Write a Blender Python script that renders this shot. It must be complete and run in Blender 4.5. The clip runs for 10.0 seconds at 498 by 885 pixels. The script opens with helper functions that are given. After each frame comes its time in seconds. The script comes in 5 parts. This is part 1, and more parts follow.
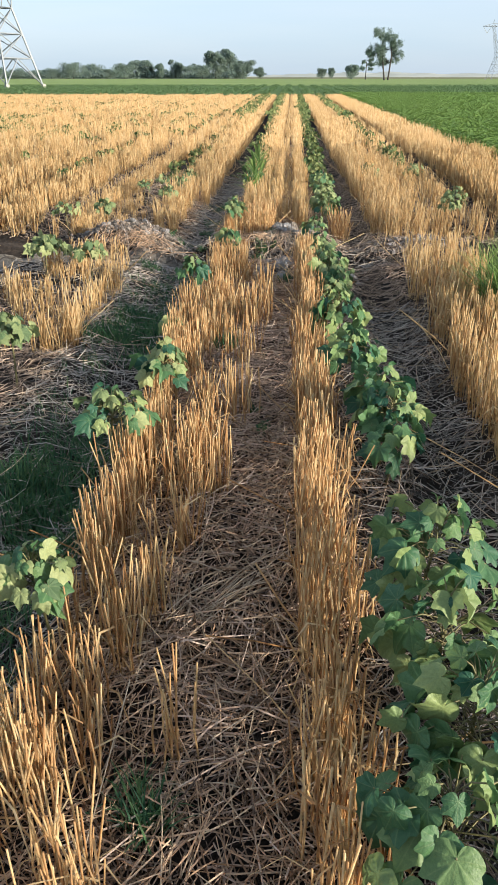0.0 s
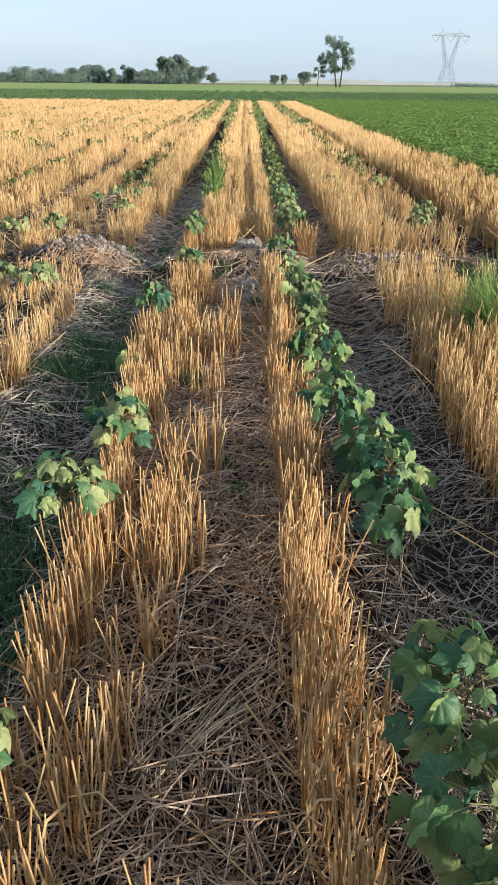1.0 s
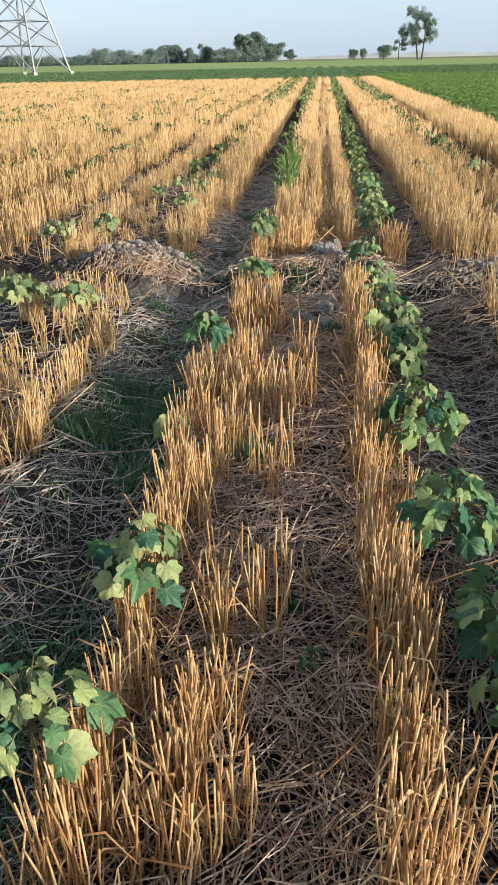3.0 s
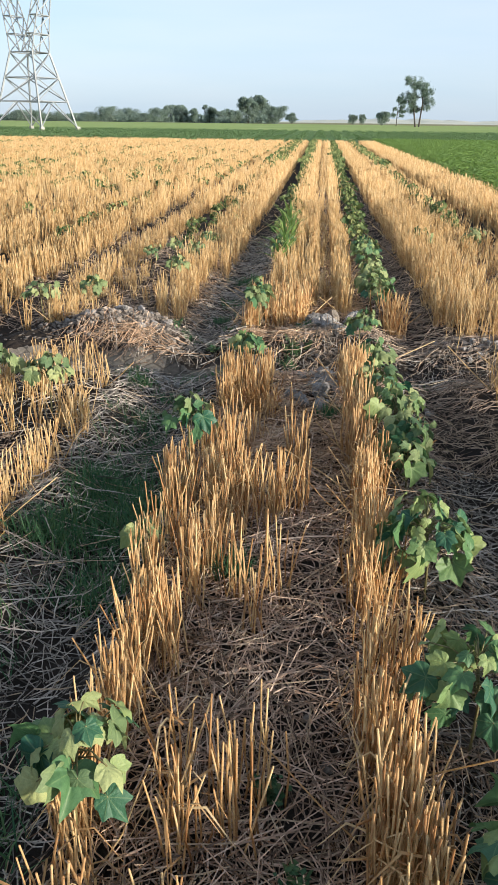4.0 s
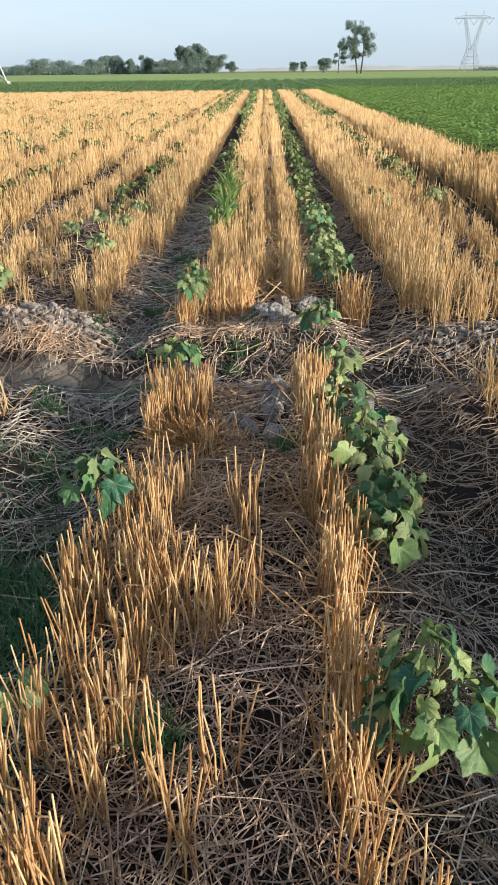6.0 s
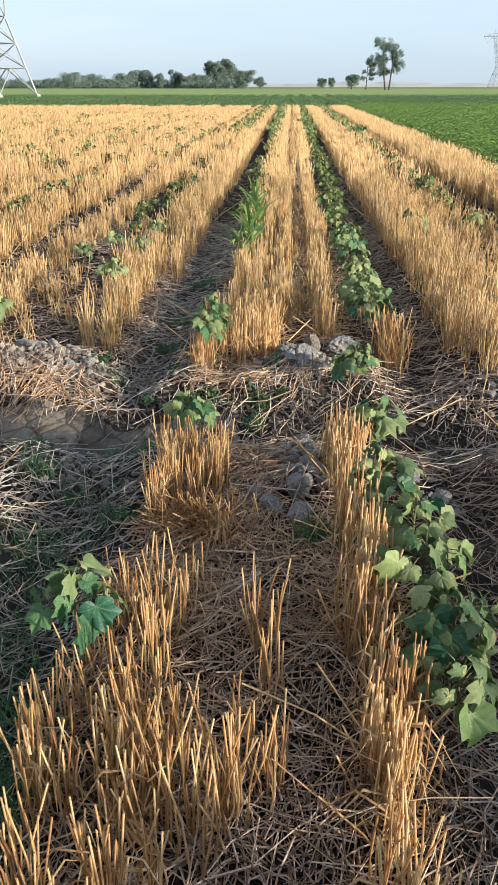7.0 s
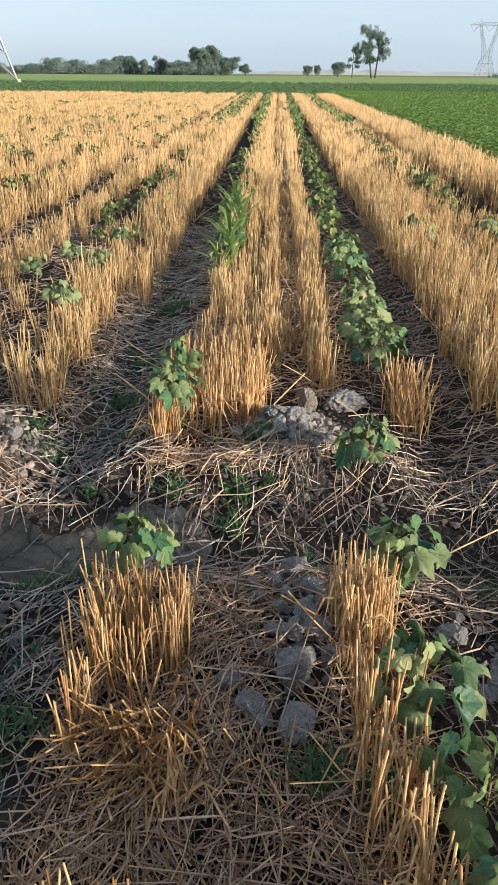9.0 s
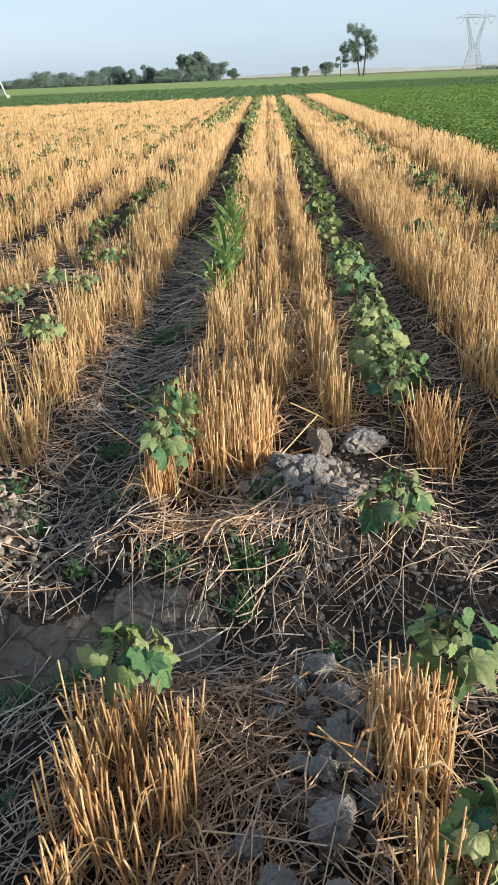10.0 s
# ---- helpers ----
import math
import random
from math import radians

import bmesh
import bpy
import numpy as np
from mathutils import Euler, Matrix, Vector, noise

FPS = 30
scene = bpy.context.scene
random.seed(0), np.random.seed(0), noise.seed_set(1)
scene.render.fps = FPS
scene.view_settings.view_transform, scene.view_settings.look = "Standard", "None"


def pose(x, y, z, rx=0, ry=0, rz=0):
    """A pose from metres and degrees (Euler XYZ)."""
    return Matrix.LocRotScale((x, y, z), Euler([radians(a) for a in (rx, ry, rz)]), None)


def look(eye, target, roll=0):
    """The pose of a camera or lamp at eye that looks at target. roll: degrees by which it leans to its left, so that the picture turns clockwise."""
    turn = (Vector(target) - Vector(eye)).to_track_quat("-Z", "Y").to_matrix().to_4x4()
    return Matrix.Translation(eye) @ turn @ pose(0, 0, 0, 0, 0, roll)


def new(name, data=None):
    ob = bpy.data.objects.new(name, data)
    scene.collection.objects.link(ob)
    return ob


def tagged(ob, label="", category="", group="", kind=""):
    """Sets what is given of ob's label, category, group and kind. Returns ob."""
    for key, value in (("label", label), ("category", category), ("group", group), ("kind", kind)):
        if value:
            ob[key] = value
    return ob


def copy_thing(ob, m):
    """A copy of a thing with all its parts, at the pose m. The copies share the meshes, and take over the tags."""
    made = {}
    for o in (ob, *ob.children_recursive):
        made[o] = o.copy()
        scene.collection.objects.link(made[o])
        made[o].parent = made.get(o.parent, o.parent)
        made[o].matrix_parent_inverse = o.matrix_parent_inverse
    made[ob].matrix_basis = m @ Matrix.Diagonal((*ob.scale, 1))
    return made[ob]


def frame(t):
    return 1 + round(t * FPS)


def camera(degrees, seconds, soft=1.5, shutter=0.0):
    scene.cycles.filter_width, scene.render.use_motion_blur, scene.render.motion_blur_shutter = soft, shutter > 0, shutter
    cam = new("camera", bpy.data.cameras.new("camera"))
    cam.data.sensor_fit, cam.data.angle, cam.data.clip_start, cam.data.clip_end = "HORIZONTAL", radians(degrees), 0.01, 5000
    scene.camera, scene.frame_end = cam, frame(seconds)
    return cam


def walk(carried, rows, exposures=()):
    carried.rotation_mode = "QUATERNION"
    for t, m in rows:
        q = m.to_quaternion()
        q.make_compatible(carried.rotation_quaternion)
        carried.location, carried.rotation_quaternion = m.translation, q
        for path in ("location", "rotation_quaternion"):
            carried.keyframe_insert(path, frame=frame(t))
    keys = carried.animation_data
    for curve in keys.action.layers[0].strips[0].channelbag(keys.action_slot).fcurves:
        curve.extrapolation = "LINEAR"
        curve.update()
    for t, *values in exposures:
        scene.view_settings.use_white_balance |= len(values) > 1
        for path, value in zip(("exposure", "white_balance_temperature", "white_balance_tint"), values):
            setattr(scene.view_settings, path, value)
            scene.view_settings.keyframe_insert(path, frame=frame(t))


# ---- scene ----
cam = camera(36.4, 10.0, 1.5)
PATH = [
    (0, (0.317, 0.209, 1.104), (0.226, 2.007, 0.233), -0.0),
    (0.5, (0.288, 0.429, 1.1), (0.232, 2.226, 0.225), 1.6),
    (1, (0.256, 0.575, 1.116), (0.274, 2.381, 0.257), 0.6),
    (1.5, (0.26, 0.763, 1.097), (0.129, 2.57, 0.251), -0.6),
    (2, (0.302, 0.978, 1.107), (0.153, 2.773, 0.236), 0.3),
    (2.5, (0.289, 1.141, 1.095), (0.166, 2.912, 0.174), 0.3),
    (2.7, (0.266, 1.248, 1.1), (0.088, 3.02, 0.188), -1.3),
    (3.8, (0.228, 1.618, 1.125), (0.098, 3.437, 0.304), -0.4),
    (4, (0.239, 1.712, 1.127), (0.083, 3.547, 0.345), 0.7),
    (4.5, (0.255, 1.875, 1.121), (0.154, 3.685, 0.276), 0.7),
    (5, (0.251, 2.106, 1.117), (0.186, 3.9, 0.235), -0.6),
    (5.5, (0.226, 2.266, 1.126), (0.251, 4.068, 0.259), -0.1),
    (5.7, (0.235, 2.326, 1.128), (0.217, 4.117, 0.238), -1.1),
    (6.8, (0.275, 2.78, 1.112), (0.191, 4.59, 0.265), 0.6),
    (7, (0.234, 2.89, 1.112), (0.142, 4.697, 0.26), 0.0),
    (7.5, (0.201, 3.086, 1.115), (0.131, 4.889, 0.253), -1.9),
    (8, (0.226, 3.3, 1.104), (0.059, 5.126, 0.306), -1.1),
    (8.5, (0.246, 3.483, 1.116), (0.114, 5.295, 0.281), 0.8),
    (9, (0.221, 3.705, 1.099), (0.168, 5.502, 0.222), 0.5),
    (9.5, (0.179, 3.868, 1.119), (0.164, 5.682, 0.275), -0.6),
    (10, (0.209, 4.05, 1.099), (0.141, 5.85, 0.23), -2.4),
]
walk(cam, [(t, look(eye, target, roll)) for t, eye, target, roll in PATH], [(0, 1.10), (2.5, 1.02), (4, 1.10), (5, 1.02), (7, 1.12), (8.5, 1.00), (10, 1.00)])

# ---------------------------------------------------------------- light
SUN_ELEV, SUN_AZ = 12.0, 120.0          # degrees above ground; compass degrees from +y towards +x
SUN_DIR = Vector((math.sin(radians(SUN_AZ)) * math.cos(radians(SUN_ELEV)),
                  math.cos(radians(SUN_AZ)) * math.cos(radians(SUN_ELEV)), math.sin(radians(SUN_ELEV))))
world = bpy.data.worlds.new("evening_sky")
scene.world = world
world.use_nodes = True
wn = world.node_tree.nodes
sky = wn.new("ShaderNodeTexSky")
sky.sky_type = "NISHITA"
sky.sun_disc = False
sky.sun_elevation = radians(SUN_ELEV)
sky.sun_rotation = radians(SUN_AZ)
sky.air_density, sky.dust_density, sky.ozone_density = 0.85, 1.6, 3.5
veil = wn.new("ShaderNodeMix")            # thin even haze over the whole sky
veil.data_type = "RGBA"
veil.inputs[0].default_value = 0.74
wco = wn.new("ShaderNodeTexCoord")
wmap = wn.new("ShaderNodeMapping")
wmap.inputs["Scale"].default_value = (1.0, 1.0, 7.0)
wnoise = wn.new("ShaderNodeTexNoise")
wnoise.inputs["Scale"].default_value, wnoise.inputs["Detail"].default_value = 2.2, 5
wramp = wn.new("ShaderNodeValToRGB")
wramp.color_ramp.elements[0].position, wramp.color_ramp.elements[0].color = 0.35, (2.36, 2.88, 3.46, 1)
wramp.color_ramp.elements[1].position, wramp.color_ramp.elements[1].color = 0.70, (2.80, 3.12, 3.52, 1)
world.node_tree.links.new(wco.outputs["Generated"], wmap.inputs["Vector"])
world.node_tree.links.new(wmap.outputs[0], wnoise.inputs["Vector"])
world.node_tree.links.new(wnoise.outputs["Fac"], wramp.inputs[0])
world.node_tree.links.new(wramp.outputs[0], veil.inputs[7])
world.node_tree.links.new(sky.outputs[0], veil.inputs[6])
world.node_tree.links.new(veil.outputs[2], wn["Background"].inputs[0])
wn["Background"].inputs[1].default_value = 0.139
sun = new("sun", bpy.data.lights.new("sun", "SUN"))
sun.data.energy, sun.data.angle, sun.data.color = 5.0, radians(3.5), (1.0, 0.90, 0.75)
sun.matrix_world = look((0, 0, 0), -SUN_DIR)

# ---------------------------------------------------------------- helpers
rng = np.random.default_rng(7)


def nodes_of(name):
    m = bpy.data.materials.new(name)
    m.use_nodes = True
    nt = m.node_tree
    return m, nt, nt.nodes["Principled BSDF"]


def ramp(nt, fac, stops):
    r = nt.nodes.new("ShaderNodeValToRGB")
    els = r.color_ramp.elements
    while len(els) < len(stops):
        els.new(0.5)
    for e, (p, c) in zip(els, stops):
        e.position, e.color = p, (*c, 1)
    nt.links.new(fac, r.inputs[0])
    return r.outputs[0]


def noise_tex(nt, vec, scale, detail=4, rough=0.55):
    n = nt.nodes.new("ShaderNodeTexNoise")
    n.inputs["Scale"].default_value, n.inputs["Detail"].default_value, n.inputs["Roughness"].default_value = scale, detail, rough
    if vec is not None:
        nt.links.new(vec, n.inputs["Vector"])
    return n.outputs["Fac"]


def mix(nt, fac, a, b, kind="MIX"):
    m = nt.nodes.new("ShaderNodeMix")
    m.data_type, m.blend_type = "RGBA", kind
    for sock, v in ((m.inputs[0], fac), (m.inputs[6], a), (m.inputs[7], b)):
        if isinstance(v, (int, float)):
            sock.default_value = v
        elif isinstance(v, tuple):
            sock.default_value = (*v, 1)
        else:
            nt.links.new(v, sock)
    return m.outputs[2]


def calc(nt, op, a, b=0.0, clamp=False):
    m = nt.nodes.new("ShaderNodeMath")
    m.operation, m.use_clamp = op, clamp
    for sock, v in ((m.inputs[0], a), (m.inputs[1], b)):
        if isinstance(v, (int, float)):
            sock.default_value = v
        else:
            nt.links.new(v, sock)
    return m.outputs[0]


def bump(nt, bsdf, height, strength, dist):
    b = nt.nodes.new("ShaderNodeBump")
    b.inputs["Strength"].default_value, b.inputs["Distance"].default_value = strength, dist
    nt.links.new(height, b.inputs["Height"])
    nt.links.new(b.outputs[0], bsdf.inputs["Normal"])


def thin(nt, bsdf, colour, share):
    """Lets part of the light through a thin leaf or stalk."""
    tr = nt.nodes.new("ShaderNodeBsdfTranslucent")
    mx = nt.nodes.new("ShaderNodeMixShader")
    mx.inputs[0].default_value = share
    nt.links.new(colour, tr.inputs[0])
    nt.links.new(bsdf.outputs[0], mx.inputs[1])
    nt.links.new(tr.outputs[0], mx.inputs[2])
    nt.links.new(mx.outputs[0], nt.nodes["Material Output"].inputs[0])


def mesh_from(name, verts, faces, material, uv=None, smooth=False):
    """A mesh from arrays of corners and of quads or triangles."""
    me = bpy.data.meshes.new(name)
    verts, faces = np.asarray(verts, np.float32), np.asarray(faces, np.int32)
    n, k = faces.shape
    me.vertices.add(len(verts))
    me.vertices.foreach_set("co", verts.ravel())
    me.loops.add(n * k)
    me.loops.foreach_set("vertex_index", faces.ravel())
    me.polygons.add(n)
    me.polygons.foreach_set("loop_start", np.arange(0, n * k, k, dtype=np.int32))
    me.polygons.foreach_set("use_smooth", np.full(n, smooth))
    if uv is not None:
        lay = me.uv_layers.new(name="UVMap")
        lay.data.foreach_set("uv", np.asarray(uv, np.float32)[faces.ravel()].ravel())
    me.update(calc_edges=True)
    me.materials.append(material)
    return me


def tubes(paths, radii, sides=4, cap=True):
    """Round stalks along paths (N, S, 3) with radii (N, S): corners and quads."""
    paths, radii = np.asarray(paths, float), np.asarray(radii, float)
    n, s, _ = paths.shape
    d = paths[:, -1] - paths[:, 0]
    d /= np.linalg.norm(d, axis=1, keepdims=True) + 1e-9
    ref = np.where(np.abs(d[:, 2:3]) > 0.8, np.array([[1.0, 0, 0]]), np.array([[0, 0, 1.0]]))
    u = np.cross(d, ref)
    u /= np.linalg.norm(u, axis=1, keepdims=True) + 1e-9
    w = np.cross(d, u)
    a = np.arange(sides) * 2 * math.pi / sides + 0.4
    ring = np.cos(a)[None, :, None] * u[:, None] + np.sin(a)[None, :, None] * w[:, None]
    v = paths[:, :, None, :] + ring[:, None] * radii[:, :, None, None]
    idx = np.arange(n * s * sides).reshape(n, s, sides)
    nx = np.roll(idx, -1, axis=2)
    f = np.stack([idx[:, :-1], nx[:, :-1], nx[:, 1:], idx[:, 1:]], -1).reshape(-1, 4)
    if cap and sides >= 4:
        f = np.concatenate([f, idx[:, -1, :4]])
    return v.reshape(-1, 3), f


def join(sets):
    vs, fs, k = [], [], 0
    for v, f in sets:
        vs.append(v)
        fs.append(np.asarray(f) + k)
        k += len(v)
    return np.concatenate(vs), np.concatenate(fs)


def part(name, me, parent, label="", m=None):
    ob = new(name, me)
    ob.parent = parent
    if m is not None:
        ob.matrix_basis = m
    return tagged(ob, label)


def wave(x, y, k=1.0):
    """Smooth noise for many points, about -1 to 1."""
    x, y = np.asarray(x, float) * k, np.asarray(y, float) * k
    return (np.sin(1.7 * x + 2.3 * np.sin(0.9 * y + 1.1)) + np.sin(2.1 * y - 1.3 + 1.9 * np.sin(1.3 * x))
            + np.sin(3.3 * x - 2.7 * y + 0.7) * 0.7 + np.sin(5.1 * x + 4.3 * y + 2.0) * 0.4) / 3.1


GRAIN = np.random.default_rng(3).uniform(-1, 1, (128, 128))


def rough_noise(x, y, k):
    """Lattice noise for many points, -1 to 1, with k cells a metre."""
    x, y = np.asarray(x, float) * k + 1000, np.asarray(y, float) * k + 1000
    i, j = np.floor(x).astype(int), np.floor(y).astype(int)
    u, w = x - i, y - j
    u, w = u * u * (3 - 2 * u), w * w * (3 - 2 * w)
    i0, i1, j0, j1 = i % 128, (i + 1) % 128, j % 128, (j + 1) % 128
    return (GRAIN[i0, j0] * (1 - u) + GRAIN[i1, j0] * u) * (1 - w) + (GRAIN[i0, j1] * (1 - u) + GRAIN[i1, j1] * u) * w


# ---------------------------------------------------------------- lie of the land
FURROWS = (-3.05, -1.55, -0.36, 0.80, 2.0)     # x of the furrows between the beds
DITCH = 5.40                                   # y of the irrigation ditch
FIELD_END = 44.5
FIELD_SIDE = 3.05


def smooth01(v):
    v = np.clip(v, 0, 1)
    return v * v * (3 - 2 * v)


def ground_height(x, y):
    x, y = np.asarray(x, float), np.asarray(y, float)
    inside = smooth01((FIELD_END + 1 - y) / 2) * smooth01((FIELD_SIDE + 0.3 - x) / 0.4)
    h = np.zeros(np.broadcast(x, y).shape)
    for fx in FURROWS:
        h = h - 0.065 * np.exp(-((x - fx - 0.03 * wave(0, y, 0.6)) / 0.13) ** 2) * inside
    near = smooth01((2.6 - np.abs(x - 0.2)) / 0.8)
    yd = y - DITCH - 0.03 * wave(x, 0, 1.6)
    dig = np.exp(-(yd / 0.15) ** 2) * near
    h = h * (1 - 0.6 * dig) - 0.085 * dig
    bank = np.exp(-((yd - 0.36) / 0.16) ** 2) * near
    lump = np.exp(-((x - 0.36) / 0.20) ** 2) * 0.04 + np.exp(-((x - 1.25) / 0.3) ** 2) * 0.05
    h = h + bank * (0.012 + lump)
    step = smooth01((yd - 0.20) / 0.07) * np.exp(-(np.maximum(yd - 0.27, 0) / 0.35) ** 2) * smooth01((0.62 - np.abs(x - 0.14)) / 0.2)
    h = h + 0.028 * step * (1 + 0.35 * rough_noise(x, y, 22))
    h = h + np.exp(-((yd + 0.45) / 0.22) ** 2) * np.exp(-((x - 0.30) / 0.13) ** 2) * 0.02
    h = h + 0.14 * np.exp(-((x + 0.86) / 0.30) ** 2 - ((y - 5.84) / 0.21) ** 2) * (1 + 0.25 * wave(x, y, 9))
    h = h + 0.065 * np.exp(-((x - 0.28) / 0.11) ** 2 - ((y - 5.96) / 0.13) ** 2)
    fade = smooth01((12 - y) / 6) * smooth01((4 - np.abs(x)) / 2)
    churned = np.exp(-((y - 5.62) / 0.42) ** 2) * near * (1 - 0.85 * np.exp(-(yd / 0.14) ** 2) * smooth01((0.0 - x) / 0.2))
    h = h + fade * (0.35 + 0.9 * churned) * (0.010 * rough_noise(x, y, 14) + 0.007 * rough_noise(x, y, 31) + 0.004 * rough_noise(x, y, 60))
    h = h + fade * (0.010 * wave(x, y, 5) + 0.006 * wave(y, x, 13) + 0.005 * wave(x + 3, y, 31) + 0.003 * wave(y + 5, x, 67))
    return h


# ---------------------------------------------------------------- materials
def soil_material():
    m, nt, b = nodes_of("soil_and_far_crops")
    co = nt.nodes.new("ShaderNodeTexCoord").outputs["Object"]
    sep = nt.nodes.new("ShaderNodeSeparateXYZ")
    nt.links.new(co, sep.inputs[0])
    x, y = sep.outputs[0], sep.outputs[1]
    n1, n2, n3 = noise_tex(nt, co, 3.0, 5), noise_tex(nt, co, 40.0, 6, 0.65), noise_tex(nt, co, 220.0, 3)
    soil = ramp(nt, n1, [(0.3, (0.020, 0.017, 0.015)), (0.55, (0.040, 0.033, 0.028)), (0.75, (0.095, 0.078, 0.065))])
    soil = mix(nt, 0.7, soil, ramp(nt, n2, [(0.3, (0.62, 0.62, 0.64)), (0.7, (1.25, 1.2, 1.15))]), "MULTIPLY")
    near_ditch = calc(nt, "ABSOLUTE", calc(nt, "ADD", calc(nt, "SUBTRACT", y, 5.40), calc(nt, "MULTIPLY", calc(nt, "SUBTRACT", n1, 0.5), 0.25)))
    silt = calc(nt, "MULTIPLY", calc(nt, "LESS_THAN", near_ditch, 0.15), calc(nt, "ADD", 0.06, calc(nt, "MULTIPLY", 0.94, calc(nt, "LESS_THAN", calc(nt, "ADD", x, n1), 0.42))))
    silt = calc(nt, "MULTIPLY", silt, calc(nt, "LESS_THAN", calc(nt, "ADD", calc(nt, "ABSOLUTE", calc(nt, "SUBTRACT", x, 0.1)), calc(nt, "MULTIPLY", n1, 1.2)), 2.6))
    soil = mix(nt, calc(nt, "MULTIPLY", silt, 0.88), soil, ramp(nt, n2, [(0.3, (0.135, 0.116, 0.095)), (0.7, (0.25, 0.222, 0.188))]))
    crack = nt.nodes.new("ShaderNodeTexVoronoi")
    crack.feature, crack.inputs["Scale"].default_value = "DISTANCE_TO_EDGE", 10.0
    wander = mix(nt, 0.09, co, nt.nodes.new("ShaderNodeTexNoise").outputs["Color"])
    nt.links.new(wander, crack.inputs["Vector"])
    edge = calc(nt, "MULTIPLY", crack.outputs["Distance"], 6.0, True)
    soil = mix(nt, calc(nt, "MULTIPLY", calc(nt, "MULTIPLY", silt, 0.8), calc(nt, "SUBTRACT", 1.0, calc(nt, "MULTIPLY", crack.outputs["Distance"], 16.0), True)), soil, (0.055, 0.046, 0.039))
    # furrow bottoms: moist soil, with the shade lying there painted in too
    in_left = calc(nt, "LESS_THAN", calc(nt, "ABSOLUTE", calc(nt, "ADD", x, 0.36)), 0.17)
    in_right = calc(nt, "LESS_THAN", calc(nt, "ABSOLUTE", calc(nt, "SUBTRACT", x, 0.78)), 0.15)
    moist_shade = calc(nt, "MULTIPLY", calc(nt, "MAXIMUM", in_left, in_right), ramp(nt, n1, [(0.3, (0.85, 0.85, 0.85)), (0.65, (0.25, 0.25, 0.25))]))
    soil = mix(nt, moist_shade, soil, (0.024, 0.021, 0.020))
    # bed soil: shade of the gaps under the straw painted in, paler chaff specks
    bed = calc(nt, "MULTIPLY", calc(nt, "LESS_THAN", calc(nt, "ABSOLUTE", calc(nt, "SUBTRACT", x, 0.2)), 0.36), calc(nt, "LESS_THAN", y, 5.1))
    chaff_shade = ramp(nt, noise_tex(nt, co, 160.0, 3, 0.7), [(0.35, (0.012, 0.010, 0.009)), (0.58, (0.030, 0.024, 0.020)), (0.75, (0.10, 0.078, 0.062))])
    soil = mix(nt, calc(nt, "MULTIPLY", bed, 0.85), soil, chaff_shade)
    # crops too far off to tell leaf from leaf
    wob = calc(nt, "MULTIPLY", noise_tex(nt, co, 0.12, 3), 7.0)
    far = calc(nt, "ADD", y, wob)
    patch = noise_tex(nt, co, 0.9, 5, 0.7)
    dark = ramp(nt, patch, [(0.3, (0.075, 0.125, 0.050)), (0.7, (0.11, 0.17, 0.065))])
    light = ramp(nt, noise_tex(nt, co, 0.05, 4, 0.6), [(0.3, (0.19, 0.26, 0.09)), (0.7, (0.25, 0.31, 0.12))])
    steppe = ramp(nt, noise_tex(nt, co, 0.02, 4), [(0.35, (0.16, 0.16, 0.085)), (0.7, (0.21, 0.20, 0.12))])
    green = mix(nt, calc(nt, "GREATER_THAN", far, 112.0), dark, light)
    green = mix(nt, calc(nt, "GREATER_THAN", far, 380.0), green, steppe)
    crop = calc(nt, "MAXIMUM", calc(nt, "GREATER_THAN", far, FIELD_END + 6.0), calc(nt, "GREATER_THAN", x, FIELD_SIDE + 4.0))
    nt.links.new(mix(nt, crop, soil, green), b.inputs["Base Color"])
    b.inputs["Roughness"].default_value = 0.95
    b.inputs["Specular IOR Level"].default_value = 0.05
    bump(nt, b, calc(nt, "ADD", calc(nt, "ADD", n2, calc(nt, "MULTIPLY", n3, 0.25)), calc(nt, "MULTIPLY", edge, 0.5)), 0.9, 0.012)
    return m


def clod_material(name, low, high, grain):
    m, nt, b = nodes_of(name)
    co = nt.nodes.new("ShaderNodeTexCoord").outputs["Object"]
    geo = nt.nodes.new("ShaderNodeNewGeometry")
    n1, n2 = noise_tex(nt, co, grain, 6, 0.7), noise_tex(nt, co, grain * 5, 3, 0.6)
    c = ramp(nt, n1, [(0.3, low), (0.7, high)])
    c = mix(nt, 0.6, c, ramp(nt, geo.outputs["Random Per Island"], [(0, (0.75, 0.75, 0.77)), (1, (1.15, 1.1, 1.05))]), "MULTIPLY")
    nt.links.new(c, b.inputs["Base Color"])
    b.inputs["Roughness"].default_value = 0.95
    bump(nt, b, calc(nt, "ADD", n1, calc(nt, "MULTIPLY", n2, 0.6)), 1.0, 0.012)
    return m


